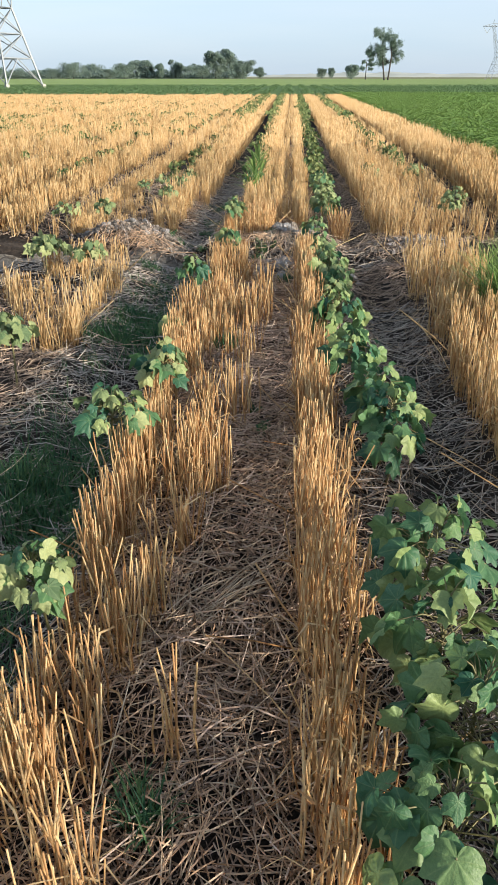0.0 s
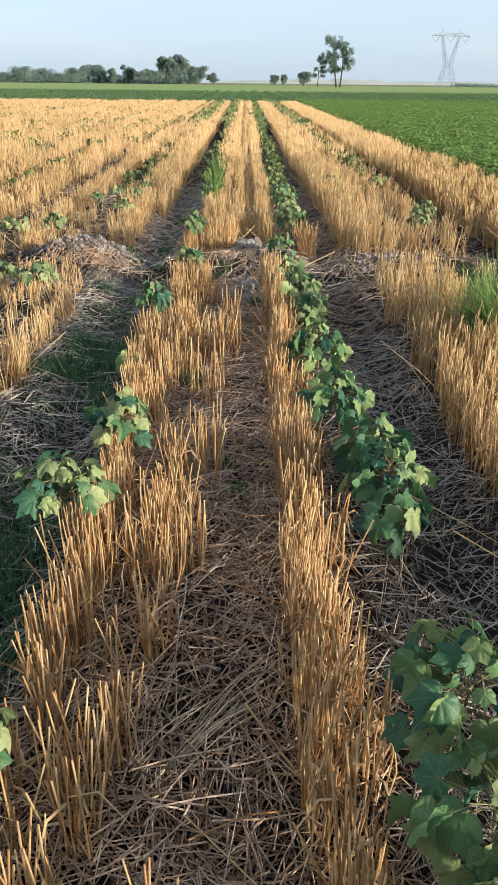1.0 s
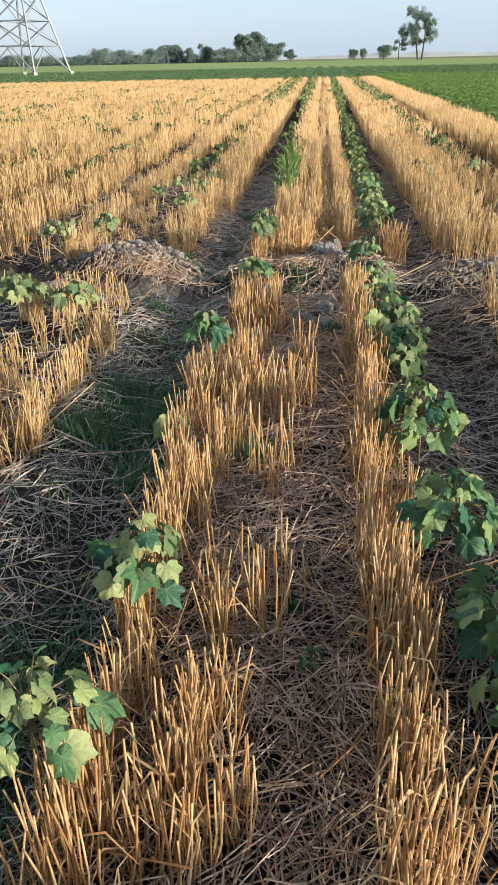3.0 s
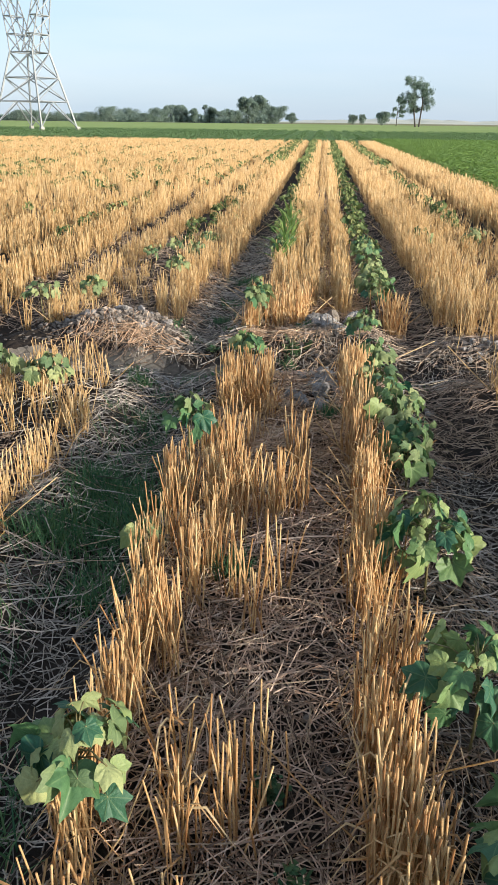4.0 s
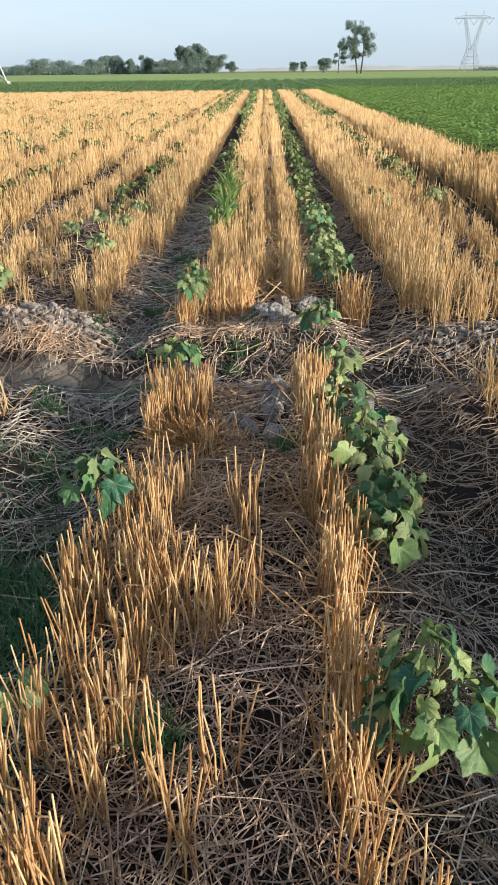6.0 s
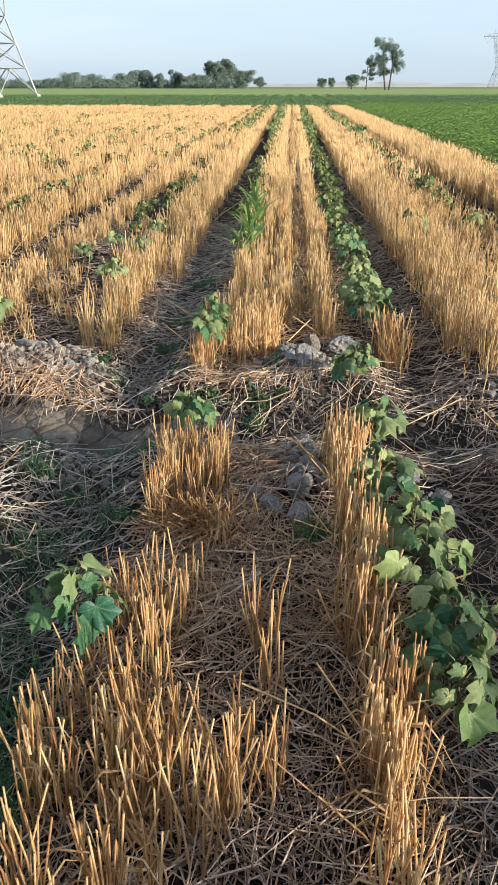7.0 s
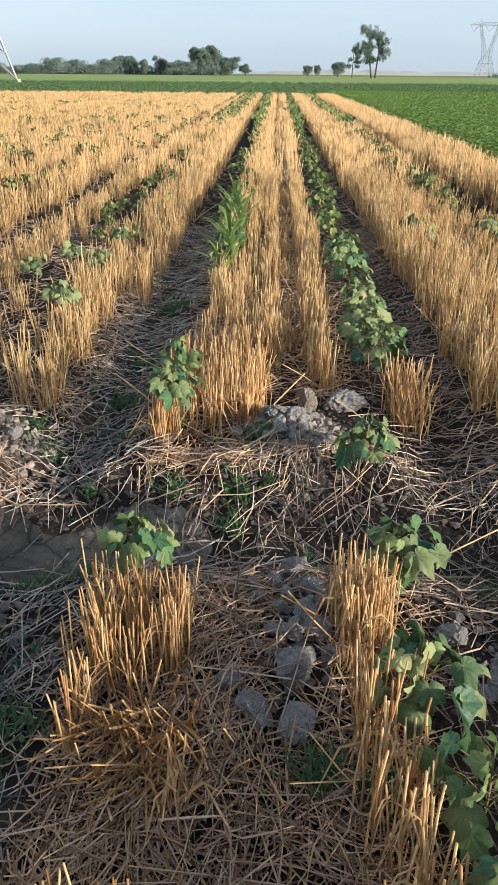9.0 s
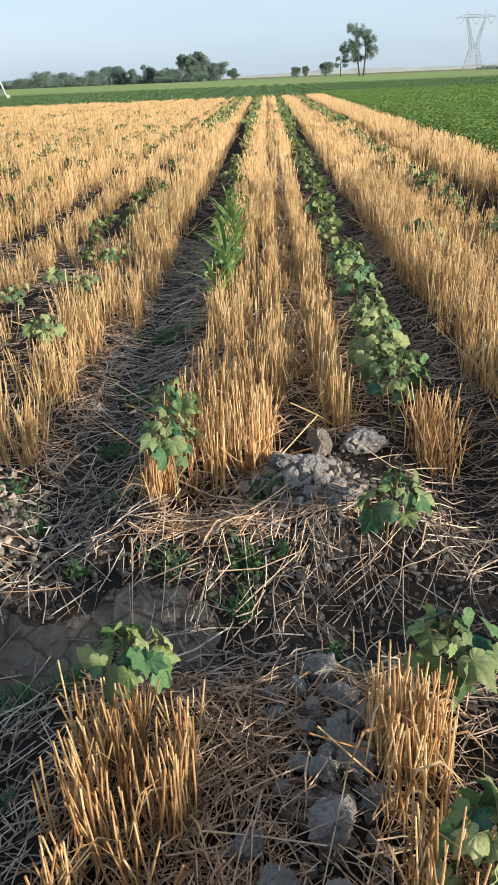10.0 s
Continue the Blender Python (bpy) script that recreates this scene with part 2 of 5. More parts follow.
def straw_material(name, low, mid, high, share=0.18, rough=0.55):
    m, nt, b = nodes_of(name)
    geo = nt.nodes.new("ShaderNodeNewGeometry")
    co = nt.nodes.new("ShaderNodeTexCoord").outputs["Object"]
    info = nt.nodes.new("ShaderNodeObjectInfo")
    pick = calc(nt, "FRACT", calc(nt, "ADD", geo.outputs["Random Per Island"], info.outputs["Random"]))
    c = ramp(nt, pick, [(0, low), (0.5, mid), (1, high)])
    c = mix(nt, 0.55, c, ramp(nt, noise_tex(nt, co, 60.0, 3), [(0.3, (0.62, 0.56, 0.5)), (0.65, (1.12, 1.1, 1.08))]), "MULTIPLY")
    c = mix(nt, 0.5, c, ramp(nt, noise_tex(nt, co, 1.3, 3), [(0.3, (0.75, 0.72, 0.70)), (0.7, (1.15, 1.15, 1.15))]), "MULTIPLY")
    nt.links.new(c, b.inputs["Base Color"])
    b.inputs["Roughness"].default_value = rough
    b.inputs["Specular IOR Level"].default_value = 0.16
    thin(nt, b, c, share)
    return m


def leaf_material(name, low, mid, high, share=0.30, veins=True, rough=0.60):
    m, nt, b = nodes_of(name)
    tc = nt.nodes.new("ShaderNodeTexCoord")
    geo = nt.nodes.new("ShaderNodeNewGeometry")
    info = nt.nodes.new("ShaderNodeObjectInfo")
    pick = calc(nt, "FRACT", calc(nt, "ADD", geo.outputs["Random Per Island"], info.outputs["Random"]))
    c = ramp(nt, pick, [(0, low), (0.5, mid), (1, high)])
    c = mix(nt, 0.5, c, ramp(nt, noise_tex(nt, tc.outputs["Object"], 35.0, 4), [(0.3, (0.75, 0.78, 0.75)), (0.7, (1.2, 1.15, 1.1))]), "MULTIPLY")
    if veins:
        sep = nt.nodes.new("ShaderNodeSeparateXYZ")
        nt.links.new(tc.outputs["UV"], sep.inputs[0])
        ang = calc(nt, "ARCTAN2", sep.outputs[0], sep.outputs[1])
        dist = calc(nt, "SQRT", calc(nt, "ADD", calc(nt, "MULTIPLY", sep.outputs[0], sep.outputs[0]), calc(nt, "MULTIPLY", sep.outputs[1], sep.outputs[1])))
        # five main veins, 48 degrees apart
        off = calc(nt, "PINGPONG", ang, 0.42)
        line = calc(nt, "SUBTRACT", 1.0, calc(nt, "MULTIPLY", calc(nt, "MULTIPLY", off, dist), 38.0), True)
        c = mix(nt, calc(nt, "MULTIPLY", line, 0.30), c, (0.24, 0.31, 0.14))
        blotch = noise_tex(nt, tc.outputs["UV"], 7.0, 4, 0.6)
        c = mix(nt, 0.45, c, ramp(nt, blotch, [(0.32, (0.62, 0.70, 0.68)), (0.68, (1.25, 1.2, 1.1))]), "MULTIPLY")
        bump(nt, b, calc(nt, "ADD", calc(nt, "MULTIPLY", off, dist), calc(nt, "MULTIPLY", blotch, 0.25)), 0.6, 0.012)
    nt.links.new(c, b.inputs["Base Color"])
    b.inputs["Roughness"].default_value = rough
    b.inputs["Specular IOR Level"].default_value = 0.30 if veins else 0.16
    thin(nt, b, c, share)
    return m


def plain_material(name, a, c2, scale, rough, metal=0.0):
    m, nt, b = nodes_of(name)
    co = nt.nodes.new("ShaderNodeTexCoord").outputs["Object"]
    c = ramp(nt, noise_tex(nt, co, scale, 5, 0.6), [(0.3, a), (0.7, c2)])
    nt.links.new(c, b.inputs["Base Color"])
    b.inputs["Roughness"].default_value, b.inputs["Metallic"].default_value = rough, metal
    return m


SOIL = soil_material()
CLAY = clod_material("dry_clay", (0.21, 0.203, 0.199), (0.45, 0.433, 0.420), 5.0)
EARTH = clod_material("loose_earth", (0.135, 0.116, 0.100), (0.29, 0.250, 0.215), 5.0)
CRUMB = clod_material("soil_crumb", (0.075, 0.064, 0.056), (0.24, 0.208, 0.182), 60.0)
STONE = clod_material("field_stone", (0.20, 0.170, 0.140), (0.34, 0.290, 0.240), 4.0)
STUBBLE = straw_material("stubble_straw", (0.44, 0.250, 0.115), (0.66, 0.455, 0.235), (0.83, 0.670, 0.405), 0.50)
PALE_STUBBLE = straw_material("bleached_stubble_straw", (0.49, 0.315, 0.145), (0.68, 0.498, 0.258), (0.81, 0.660, 0.41), 0.50)
LITTER = straw_material("weathered_straw", (0.085, 0.060, 0.047), (0.48, 0.350, 0.270), (0.76, 0.605, 0.495), 0.15, 0.65)
WARM_LITTER = straw_material("fallen_golden_straw", (0.12, 0.071, 0.045), (0.51, 0.345, 0.228), (0.74, 0.56, 0.40), 0.20, 0.6)
FIELD_LITTER = straw_material("dry_field_straw", (0.075, 0.056, 0.044), (0.33, 0.252, 0.200), (0.56, 0.45, 0.36), 0.12, 0.65)
DARK_LITTER = straw_material("old_grey_straw", (0.035, 0.032, 0.029), (0.29, 0.268, 0.245), (0.58, 0.535, 0.485), 0.06, 0.7)
GOLD = straw_material("fresh_straw", (0.34, 0.262, 0.185), (0.48, 0.380, 0.275), (0.64, 0.53, 0.40), 0.15)
COTTON = leaf_material("cotton_leaf", (0.022, 0.092, 0.062), (0.085, 0.175, 0.072), (0.255, 0.315, 0.130), 0.32, rough=0.48)
COTTON_PALE = leaf_material("young_cotton_leaf", (0.065, 0.120, 0.058), (0.160, 0.210, 0.095), (0.30, 0.335, 0.160), 0.30)
COTTON_FAR = leaf_material("cotton_leaf_small", (0.045, 0.082, 0.032), (0.115, 0.160, 0.058), (0.26, 0.285, 0.12), 0.28, False)
GRASS = leaf_material("grass_blade", (0.032, 0.095, 0.052), (0.060, 0.140, 0.066), (0.105, 0.185, 0.075), 0.30, False)
WEED = leaf_material("weed_leaf", (0.025, 0.070, 0.036), (0.055, 0.105, 0.048), (0.12, 0.165, 0.070), 0.25, False)
SORGHUM = leaf_material("sorghum_blade", (0.11, 0.195, 0.055), (0.16, 0.255, 0.072), (0.22, 0.31, 0.095), 0.35, False)
CROP = leaf_material("young_crop_leaf", (0.150, 0.255, 0.062), (0.185, 0.300, 0.075), (0.235, 0.345, 0.095), 0.30, False)
ROWCROP = leaf_material("row_crop_leaf", (0.105, 0.180, 0.075), (0.125, 0.205, 0.085), (0.15, 0.23, 0.095), 0.25, False)
# distance haze is mixed into this leaf colour: paler and bluer than foliage nearby
HAZED_TREELEAF = leaf_material("hazed_tree_foliage", (0.150, 0.210, 0.185), (0.185, 0.250, 0.215), (0.225, 0.290, 0.24), 0.45, False, 0.6)
STEM = plain_material("cotton_stem", (0.10, 0.085, 0.035), (0.16, 0.15, 0.06), 60, 0.6)
BARK = plain_material("bark", (0.030, 0.026, 0.022), (0.065, 0.056, 0.047), 3, 0.9)
STEEL = plain_material("galvanised_steel", (0.17, 0.185, 0.195), (0.25, 0.27, 0.28), 1.5, 0.6, 0.2)
# steel of the distant pylon, bluish because haze is put into its colour
FAR_STEEL = plain_material("hazed_far_steel", (0.17, 0.19, 0.21), (0.23, 0.25, 0.27), 1.5, 0.6, 0.1)
INSULATOR = plain_material("insulator_glass", (0.12, 0.14, 0.14), (0.18, 0.2, 0.2), 8, 0.25)
CONCRETE = plain_material("concrete", (0.24, 0.24, 0.21), (0.34, 0.33, 0.30), 4, 0.85)
DUNE = plain_material("sandy_hills", (0.29, 0.315, 0.275), (0.42, 0.415, 0.36), 0.03, 0.95)


# ---------------------------------------------------------------- ground
def spread(parts):
    out = []
    for a, b, step in parts:
        out.append(np.arange(a, b, step))
    return np.concatenate(out)


def ground():
    gx = spread([(-2600, -600, 250), (-600, -100, 50), (-100, -20, 8), (-20, -4, 0.8), (-4, -1.7, 0.1), (-1.7, -1.2, 0.028), (-1.2, 1.2, 0.017), (1.2, 2.2, 0.028), (2.2, 4, 0.1),
                 (4, 20, 0.8), (20, 100, 8), (100, 600, 50), (600, 2601, 250)])
    gy = spread([(-400, -40, 40), (-40, -3, 2), (-3, 0.4, 0.2), (0.4, 4.5, 0.028), (4.5, 6.5, 0.017), (6.5, 7.5, 0.028), (7.5, 12, 0.09), (12, 48, 0.6), (48, 150, 6), (150, 600, 50), (600, 3401, 200)])
    xx, yy = np.meshgrid(gx, gy)
    v = np.stack([xx, yy, ground_height(xx, yy)], -1).reshape(-1, 3)
    idx = np.arange(len(v)).reshape(xx.shape)
    f = np.stack([idx[:-1, :-1], idx[:-1, 1:], idx[1:, 1:], idx[1:, :-1]], -1).reshape(-1, 4)
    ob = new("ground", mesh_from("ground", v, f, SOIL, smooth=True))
    tagged(ob, "dry grey-brown farm soil with furrows, green crops far off", "ground", kind="structure")


ground()


# ---------------------------------------------------------------- stubble
def stubble_points(x0, x1, y0, y1, density, drill=0.13, tuft=0.026):
    """Feet of cut stalks in drilled lines along y, in small tufts."""
    lines = np.arange(x0 + drill * 0.35, x1, drill)
    n = int((y1 - y0) * (x1 - x0) * density / 13)
    if n < 1 or not len(lines):
        return np.zeros((0, 2))
    cx = rng.choice(lines, n) + rng.normal(0, 0.032, n)
    cy = rng.uniform(y0, y1, n)
    k = 13
    px = (cx[:, None] + rng.normal(0, tuft * 0.55, (n, k))).ravel()
    py = (cy[:, None] + rng.normal(0, tuft, (n, k))).ravel()
    ok = (px > x0 - 0.015) & (px < x1 + 0.02)
    return np.stack([px[ok], py[ok]], -1)


def stubble_mesh(pts, height, fine, lean=0.065, flat=0.05):
    n = len(pts)
    x, y = pts[:, 0], pts[:, 1]
    h = height * rng.normal(1.0, 0.13, n).clip(0.55, 1.35) * (1 + 0.12 * wave(x, y, 2.2))
    short = rng.random(n) < 0.12
    h = np.where(short, h * rng.uniform(0.35, 0.8, n), h)
    lx, ly = rng.normal(0, lean, n), rng.normal(0, lean, n)
    fl = rng.random(n) < flat
    lx = np.where(fl, rng.normal(0, 0.55, n), lx)
    ly = np.where(fl, rng.normal(0, 0.55, n), ly)
    z = ground_height(x, y) - 0.01
    foot = np.stack([x, y, z], -1)
    tip = foot + np.stack([lx * h, ly * h, h * np.where(fl, 0.8, 1.0)], -1)
    if fine:
        midp = (foot + tip) / 2 + np.stack([rng.normal(0, 0.008, n), rng.normal(0, 0.008, n), np.zeros(n)], -1)
        r = rng.uniform(0.0013, 0.0023, n)
        return tubes(np.stack([foot, midp, tip], 1), np.stack([r * 1.1, r, r * 0.92], 1), 5)
    r = rng.uniform(0.0020, 0.0034, n) * (1 + np.clip(y - 12, 0, 30) * 0.05)
    return tubes(np.stack([foot, tip], 1), np.stack([r * 1.1, r], 1), 3, False)


def sheath_mesh(pts, height):
    """Loose dry leaf blades among the stalks."""
    n = len(pts)
    x, y = pts[:, 0], pts[:, 1]
    z0 = ground_height(x, y)
    a = rng.uniform(0, 2 * math.pi, n)
    ln = rng.uniform(0.03, 0.12, n)
    hz = rng.uniform(0.1, 0.8, n) * height
    p0 = np.stack([x, y, z0 + hz], -1)
    p1 = p0 + np.stack([np.cos(a) * ln * 0.5, np.sin(a) * ln * 0.5, ln * 0.25], -1)
    p2 = p0 + np.stack([np.cos(a) * ln, np.sin(a) * ln, -ln * 0.35], -1)
    p2[:, 2] = np.maximum(p2[:, 2], z0 + 0.005)
    wv = np.stack([-np.sin(a), np.cos(a), rng.normal(0, 0.4, n)], -1) * rng.uniform(0.0008, 0.0021, n)[:, None]
    v = np.stack([p0 - wv, p0 + wv, p1 - wv, p1 + wv, p2 - wv * 0.3, p2 + wv * 0.3], 1).reshape(-1, 3)
    i = np.arange(n)[:, None] * 6
    f = np.concatenate([i + np.array([[0, 1, 3, 2]]), i + np.array([[2, 3, 5, 4]])])
    return v, f


def off_ditch(p, gap=0.24, back=0.52, keep=0.06):
    d = p[:, 1] - DITCH - 0.03 * wave(p[:, 0], 0, 1.6)
    return p[(d < -gap) | (d > back) | (rng.random(len(p)) < keep)]


# strips: x from, x to, y from, y to, stalks per square metre, height, whether the ditch cuts them
STRIPS = [
    (-0.16, 0.06, 0.3, 1.75, 1050, 0.205, False), (-0.155, 0.02, 1.75, 2.65, 1500, 0.215, False), (0.02, 0.19, 1.78, 2.62, 900, 0.20, False), (-0.155, -0.03, 2.65, 3.32, 1350, 0.20, False), (-0.03, 0.13, 2.62, 2.84, 520, 0.19, False),
    (-0.195, 0.0, 3.32, 4.15, 1350, 0.205, False), (0.0, 0.16, 3.36, 3.75, 380, 0.19, False), (0.0, 0.25, 3.75, 4.14, 700, 0.18, False), (-0.145, 0.09, 4.18, 4.5, 420, 0.18, False), (-0.14, 0.065, 4.70, 5.06, 1700, 0.185, False), (-0.13, 0.08, 4.48, 4.70, 260, 0.13, False),
    (-0.14, -0.02, 5.82, 5.99, 3400, 0.165, False), (-0.02, 0.20, 5.95, 6.6, 1250, 0.20, False), (-0.135, -0.02, 5.99, 6.6, 1250, 0.20, False), (-0.09, 0.235, 6.6, 12.0, 1100, 0.21, False),
    (0.372, 0.535, 0.3, 2.95, 1900, 0.215, False), (0.36, 0.49, 2.95, 3.7, 1900, 0.215, False), (0.375, 0.475, 3.7, 5.03, 3600, 0.215, False), (0.41, 0.45, 5.84, 6.02, 1100, 0.17, False), (0.37, 0.52, 6.34, 12.0, 1400, 0.215, False), (0.235, 0.37, 6.5, 12.0, 230, 0.13, False),
    (1.0, 1.42, -1.0, 4.5, 1150, 0.235, False), (1.06, 1.42, 4.5, 5.2, 620, 0.215, False), (0.97, 1.38, 5.6, 12.0, 1050, 0.235, True), (1.40, 1.88, -1.0, 12.0, 360, 0.19, True), (2.12, 2.95, -1.0, 12.0, 800, 0.24, True),
    (-0.98, -0.62, 3.35, 4.5, 640, 0.18, False), (-0.98, -0.66, 1.0, 3.35, 140, 0.15, False), (-0.98, -0.66, 4.5, 5.15, 430, 0.165, False), (-0.80, -0.54, 6.15, 7.6, 760, 0.20, False), (-0.80, -0.47, 7.6, 12.0, 820, 0.21, False),
    (-1.14, -0.83, 6.1, 12.0, 130, 0.13, True), (-1.44, -1.14, 5.9, 12.0, 520, 0.18, True), (-1.42, -0.98, 1.0, 5.2, 260, 0.17, True),
    (-2.08, -1.70, 5.9, 12.0, 700, 0.20, True), (-2.36, -2.08, 3.0, 12.0, 200, 0.15, True), (-2.08, -1.75, 3.0, 5.9, 520, 0.20, True), (-2.88, -2.36, 3.0, 12.0, 680, 0.21, True), (-4.55, -3.30, 6.0, 12.0, 520, 0.22, True), (-6.2, -4.85, 6.0, 12.0, 520, 0.22, True),
]
# tufts that stand out along the path
TUFTS = [(-.12, 3.03), (-.04, 3.03), (-.17, 3.31), (-.13, 3.6), (-.01, 3.83), (.11, 3.69), (.22, 4.05), (.20, 4.20), (-.03, 4.25), (-.15, 2.04), (-.08, 2.02), (.05, 2.08), (.13, 2.16), (.18, 2.71), (.12, 2.68),
         (-.02, 3.28), (.06, 3.76), (.16, 3.77), (-.13, 1.14), (-.05, 1.22), (.13, 1.18), (-.04, 1.47), (.01, 1.51), (-.15, 1.79), (.03, 2.23), (.15, 2.62), (-.11, 2.84), (.12, 3.21), (-.11, 4.67), (.07, 3.31), (.18, 3.35),
         (-.10, 4.97), (-.05, 5.01), (-.02, 4.92), (-.12, 4.86), (.02, 4.87), (-.07, 4.81), (-.01, 4.78), (-.06, 4.90)]
FAR_STRIPS = [(-0.08, 0.235, 760), (0.235, 0.37, 170), (0.37, 0.52, 860), (0.95, 1.40, 680), (1.40, 1.88, 280), (2.12, 2.98, 560), (-0.82, -0.46, 700), (-1.13, -0.84, 170), (-1.46, -1.13, 460),
              (-2.10, -1.72, 540), (-2.40, -2.10, 190), (-2.92, -2.40, 520), (-3.72, -3.25, 470), (-4.02, -3.72, 190), (-4.60, -4.02, 450), (-6.2, -4.85, 340), (-9.0, -6.6, 280), (-13.0, -9.08, 220), (-19.0, -13.08, 170)]
REST = [(-0.135, 0.10, -4.0, 0.3, 600), (0.372, 0.505, -4.0, 0.3, 900), (1.0, 1.42, -4.0, -1.0, 600), (1.45, 1.88, -4.0, -1.0, 260), (2.12, 2.95, -4.0, -1.0, 450),
        (-1.42, -0.62, -4.0, 1.0, 240), (-2.90, -1.85, -4.0, 3.0, 360), (-4.55, -3.30, -4.0, 6.0, 330), (-6.2, -4.85, -4.0, 6.0, 300), (-9.0, -6.6, -4.0, 12.0, 200)]
STALKS = []
for k in range(6):
    bend = np.array([[(0, 0, 0), (rng.normal(0, 0.03), rng.normal(0, 0.03), 0.5), (rng.normal(0, 0.04), rng.normal(0, 0.04), 1.0)]])
    STALKS.append(mesh_from("stalk", *tubes(bend, np.array([[0.0021, 0.0018, 0.0016]]) / 0.22, 6), STUBBLE, smooth=True))


def single_stalks(pts, height, parent):
    """The stalks that stand nearest, each an object of its own."""
    rr = random.Random(len(pts))
    for x, y in pts:
        h = height * rr.uniform(0.7, 1.2)
        part("stalk", STALKS[rr.randrange(6)], parent, m=pose(x, y, float(ground_height(x, y)) - 0.01, rr.gauss(0, 5), rr.gauss(0, 5), rr.uniform(0, 360))
             @ Matrix.Diagonal((0.22, 0.22, h, 1)))


def stubble():
    for x0, x1, y0, y1, dens, h, cutoff in STRIPS:
        p = stubble_points(x0, x1, y0, y1, dens * 1.45)
        if cutoff:
            p = off_ditch(p)
        # thin and bare patches
        p = p[(wave(p[:, 0] * 3, p[:, 1], 1.9) > -0.55) | (rng.random(len(p)) < 0.45)]
        near = np.zeros(len(p), bool)
        if dens > 900 and y0 < 0.5 or x0 == 1.0:
            near = (p[:, 1] > 0.9) & (p[:, 1] < 5.0) & (p[:, 0] < 1.25)
            near &= rng.random(len(p)) < 290 / max(near.sum(), 1)
        elif len(p) < 300 and -0.3 < x0 < 0.6 and y1 < 5.3:
            near[:] = True
        sets = [sheath_mesh(p[rng.random(len(p)) < 0.6], h)]
        if not near.all():
            sets.append(stubble_mesh(p[~near], h, x0 > -1.5 and x0 < 1.44, 0.055 if x0 > -0.2 and x0 < 0.9 else 0.11))
        ob = new("stubble_strip", mesh_from("stubble_strip", *join(sets), PALE_STUBBLE if x0 < -0.2 or x0 > 0.9 or y0 > 6.2 else STUBBLE, smooth=True))
        single_stalks(p[near], h, ob)
        tagged(ob, "golden cut wheat stubble standing in drilled rows", "stubble", kind="stuff")
    for cx, cy in TUFTS:
        n = int(rng.integers(11, 19))
        q = np.stack([rng.normal(cx, 0.017, n), rng.normal(cy, 0.022, n)], -1)
        ob = new("stubble_tuft")
        tagged(ob, "dense tuft of tall golden wheat stubble", "stubble", "stubble tufts")
        single_stalks(q, 0.225 if cy < 4.5 else 0.185, ob)
    q = np.stack([rng.normal(0.15, 0.035, 70), rng.normal(6.10, 0.06, 70)], -1)
    ob = new("stubble_tuft", mesh_from("stubble_tuft", *stubble_mesh(q, 0.225, True, 0.12, 0.15), STUBBLE, smooth=True))
    tagged(ob, "sunlit golden bunch of stubble behind the clods", "stubble", "stubble tufts", "stuff")
    # stalks broken over at the end of the near bed
    n = 190
    fx, fy = rng.normal(0.01, 0.06, n), rng.uniform(4.60, 4.76, n)
    ln, dirn = rng.uniform(0.09, 0.18, n), rng.normal(-math.pi / 2, 0.40, n)
    rise = rng.uniform(0.3, 1.3, n)
    foot = np.stack([fx, fy, ground_height(fx, fy) + rng.uniform(0.0, 0.05, n)], -1)
    tip = foot + np.stack([np.cos(dirn) * ln * np.cos(rise), np.sin(dirn) * ln * np.cos(rise), ln * np.sin(rise) * 0.8], -1)
    tip[:, 2] = np.maximum(tip[:, 2], ground_height(tip[:, 0], tip[:, 1]) + 0.01)
    rad = rng.uniform(0.0013, 0.0022, n)
    ob = new("fallen_stubble", mesh_from("fallen_stubble", *tubes(np.stack([foot, tip], 1), np.stack([rad, rad * 0.9], 1), 4), STUBBLE))
    tagged(ob, "golden stalks broken over in a fan before the ditch", "stubble", kind="stuff")
    # leaning sheaf by the furrow beyond the ditch
    q = np.stack([rng.normal(0.71, 0.035, 130), rng.normal(6.24, 0.07, 130)], -1)
    ob = new("stubble_tuft", mesh_from("stubble_tuft", *stubble_mesh(q, 0.225, True, 0.17, 0.12), STUBBLE))
    tagged(ob, "slanting golden sheaf of stubble beside the furrow", "stubble", "stubble tufts", "stuff")
    for x0, x1, y0, y1, dens in REST:
        p = off_ditch(stubble_points(x0, x1, y0, y1, dens, 0.14, 0.04))
        ob = new("stubble_strip", mesh_from("stubble_strip", *stubble_mesh(p, 0.21, False, 0.11), PALE_STUBBLE))
        tagged(ob, "golden wheat stubble on the neighbouring bed", "stubble", kind="stuff")
    for x0, x1, dens in FAR_STRIPS:
        y0 = max(12.0, abs(x0 + x1) * 0.5 / 0.42)
        sets = []
        p = stubble_points(x0, x1, y0, FIELD_END + 0.6 * wave(x0, 0), dens * 1.05, 0.14, 0.06)
        p[:, 0] -= np.clip(p[:, 1] - 11, 0, 40) * np.interp(0.5 * (x0 + x1), [-1.0, 0.1, 0.5, 1.0], [0.001, 0.0, -0.004, 0.0])
        near = p[:, 1] < 24
        p = p[near | (rng.random(len(p)) < 0.7)]
        sets.append(stubble_mesh(p, 0.23, False, 0.13))
        ob = new("far_stubble_strip", mesh_from("far_stubble_strip", *join(sets), PALE_STUBBLE))
        tagged(ob, "golden wheat stubble strip running to the field end", "stubble", kind="stuff")


stubble()


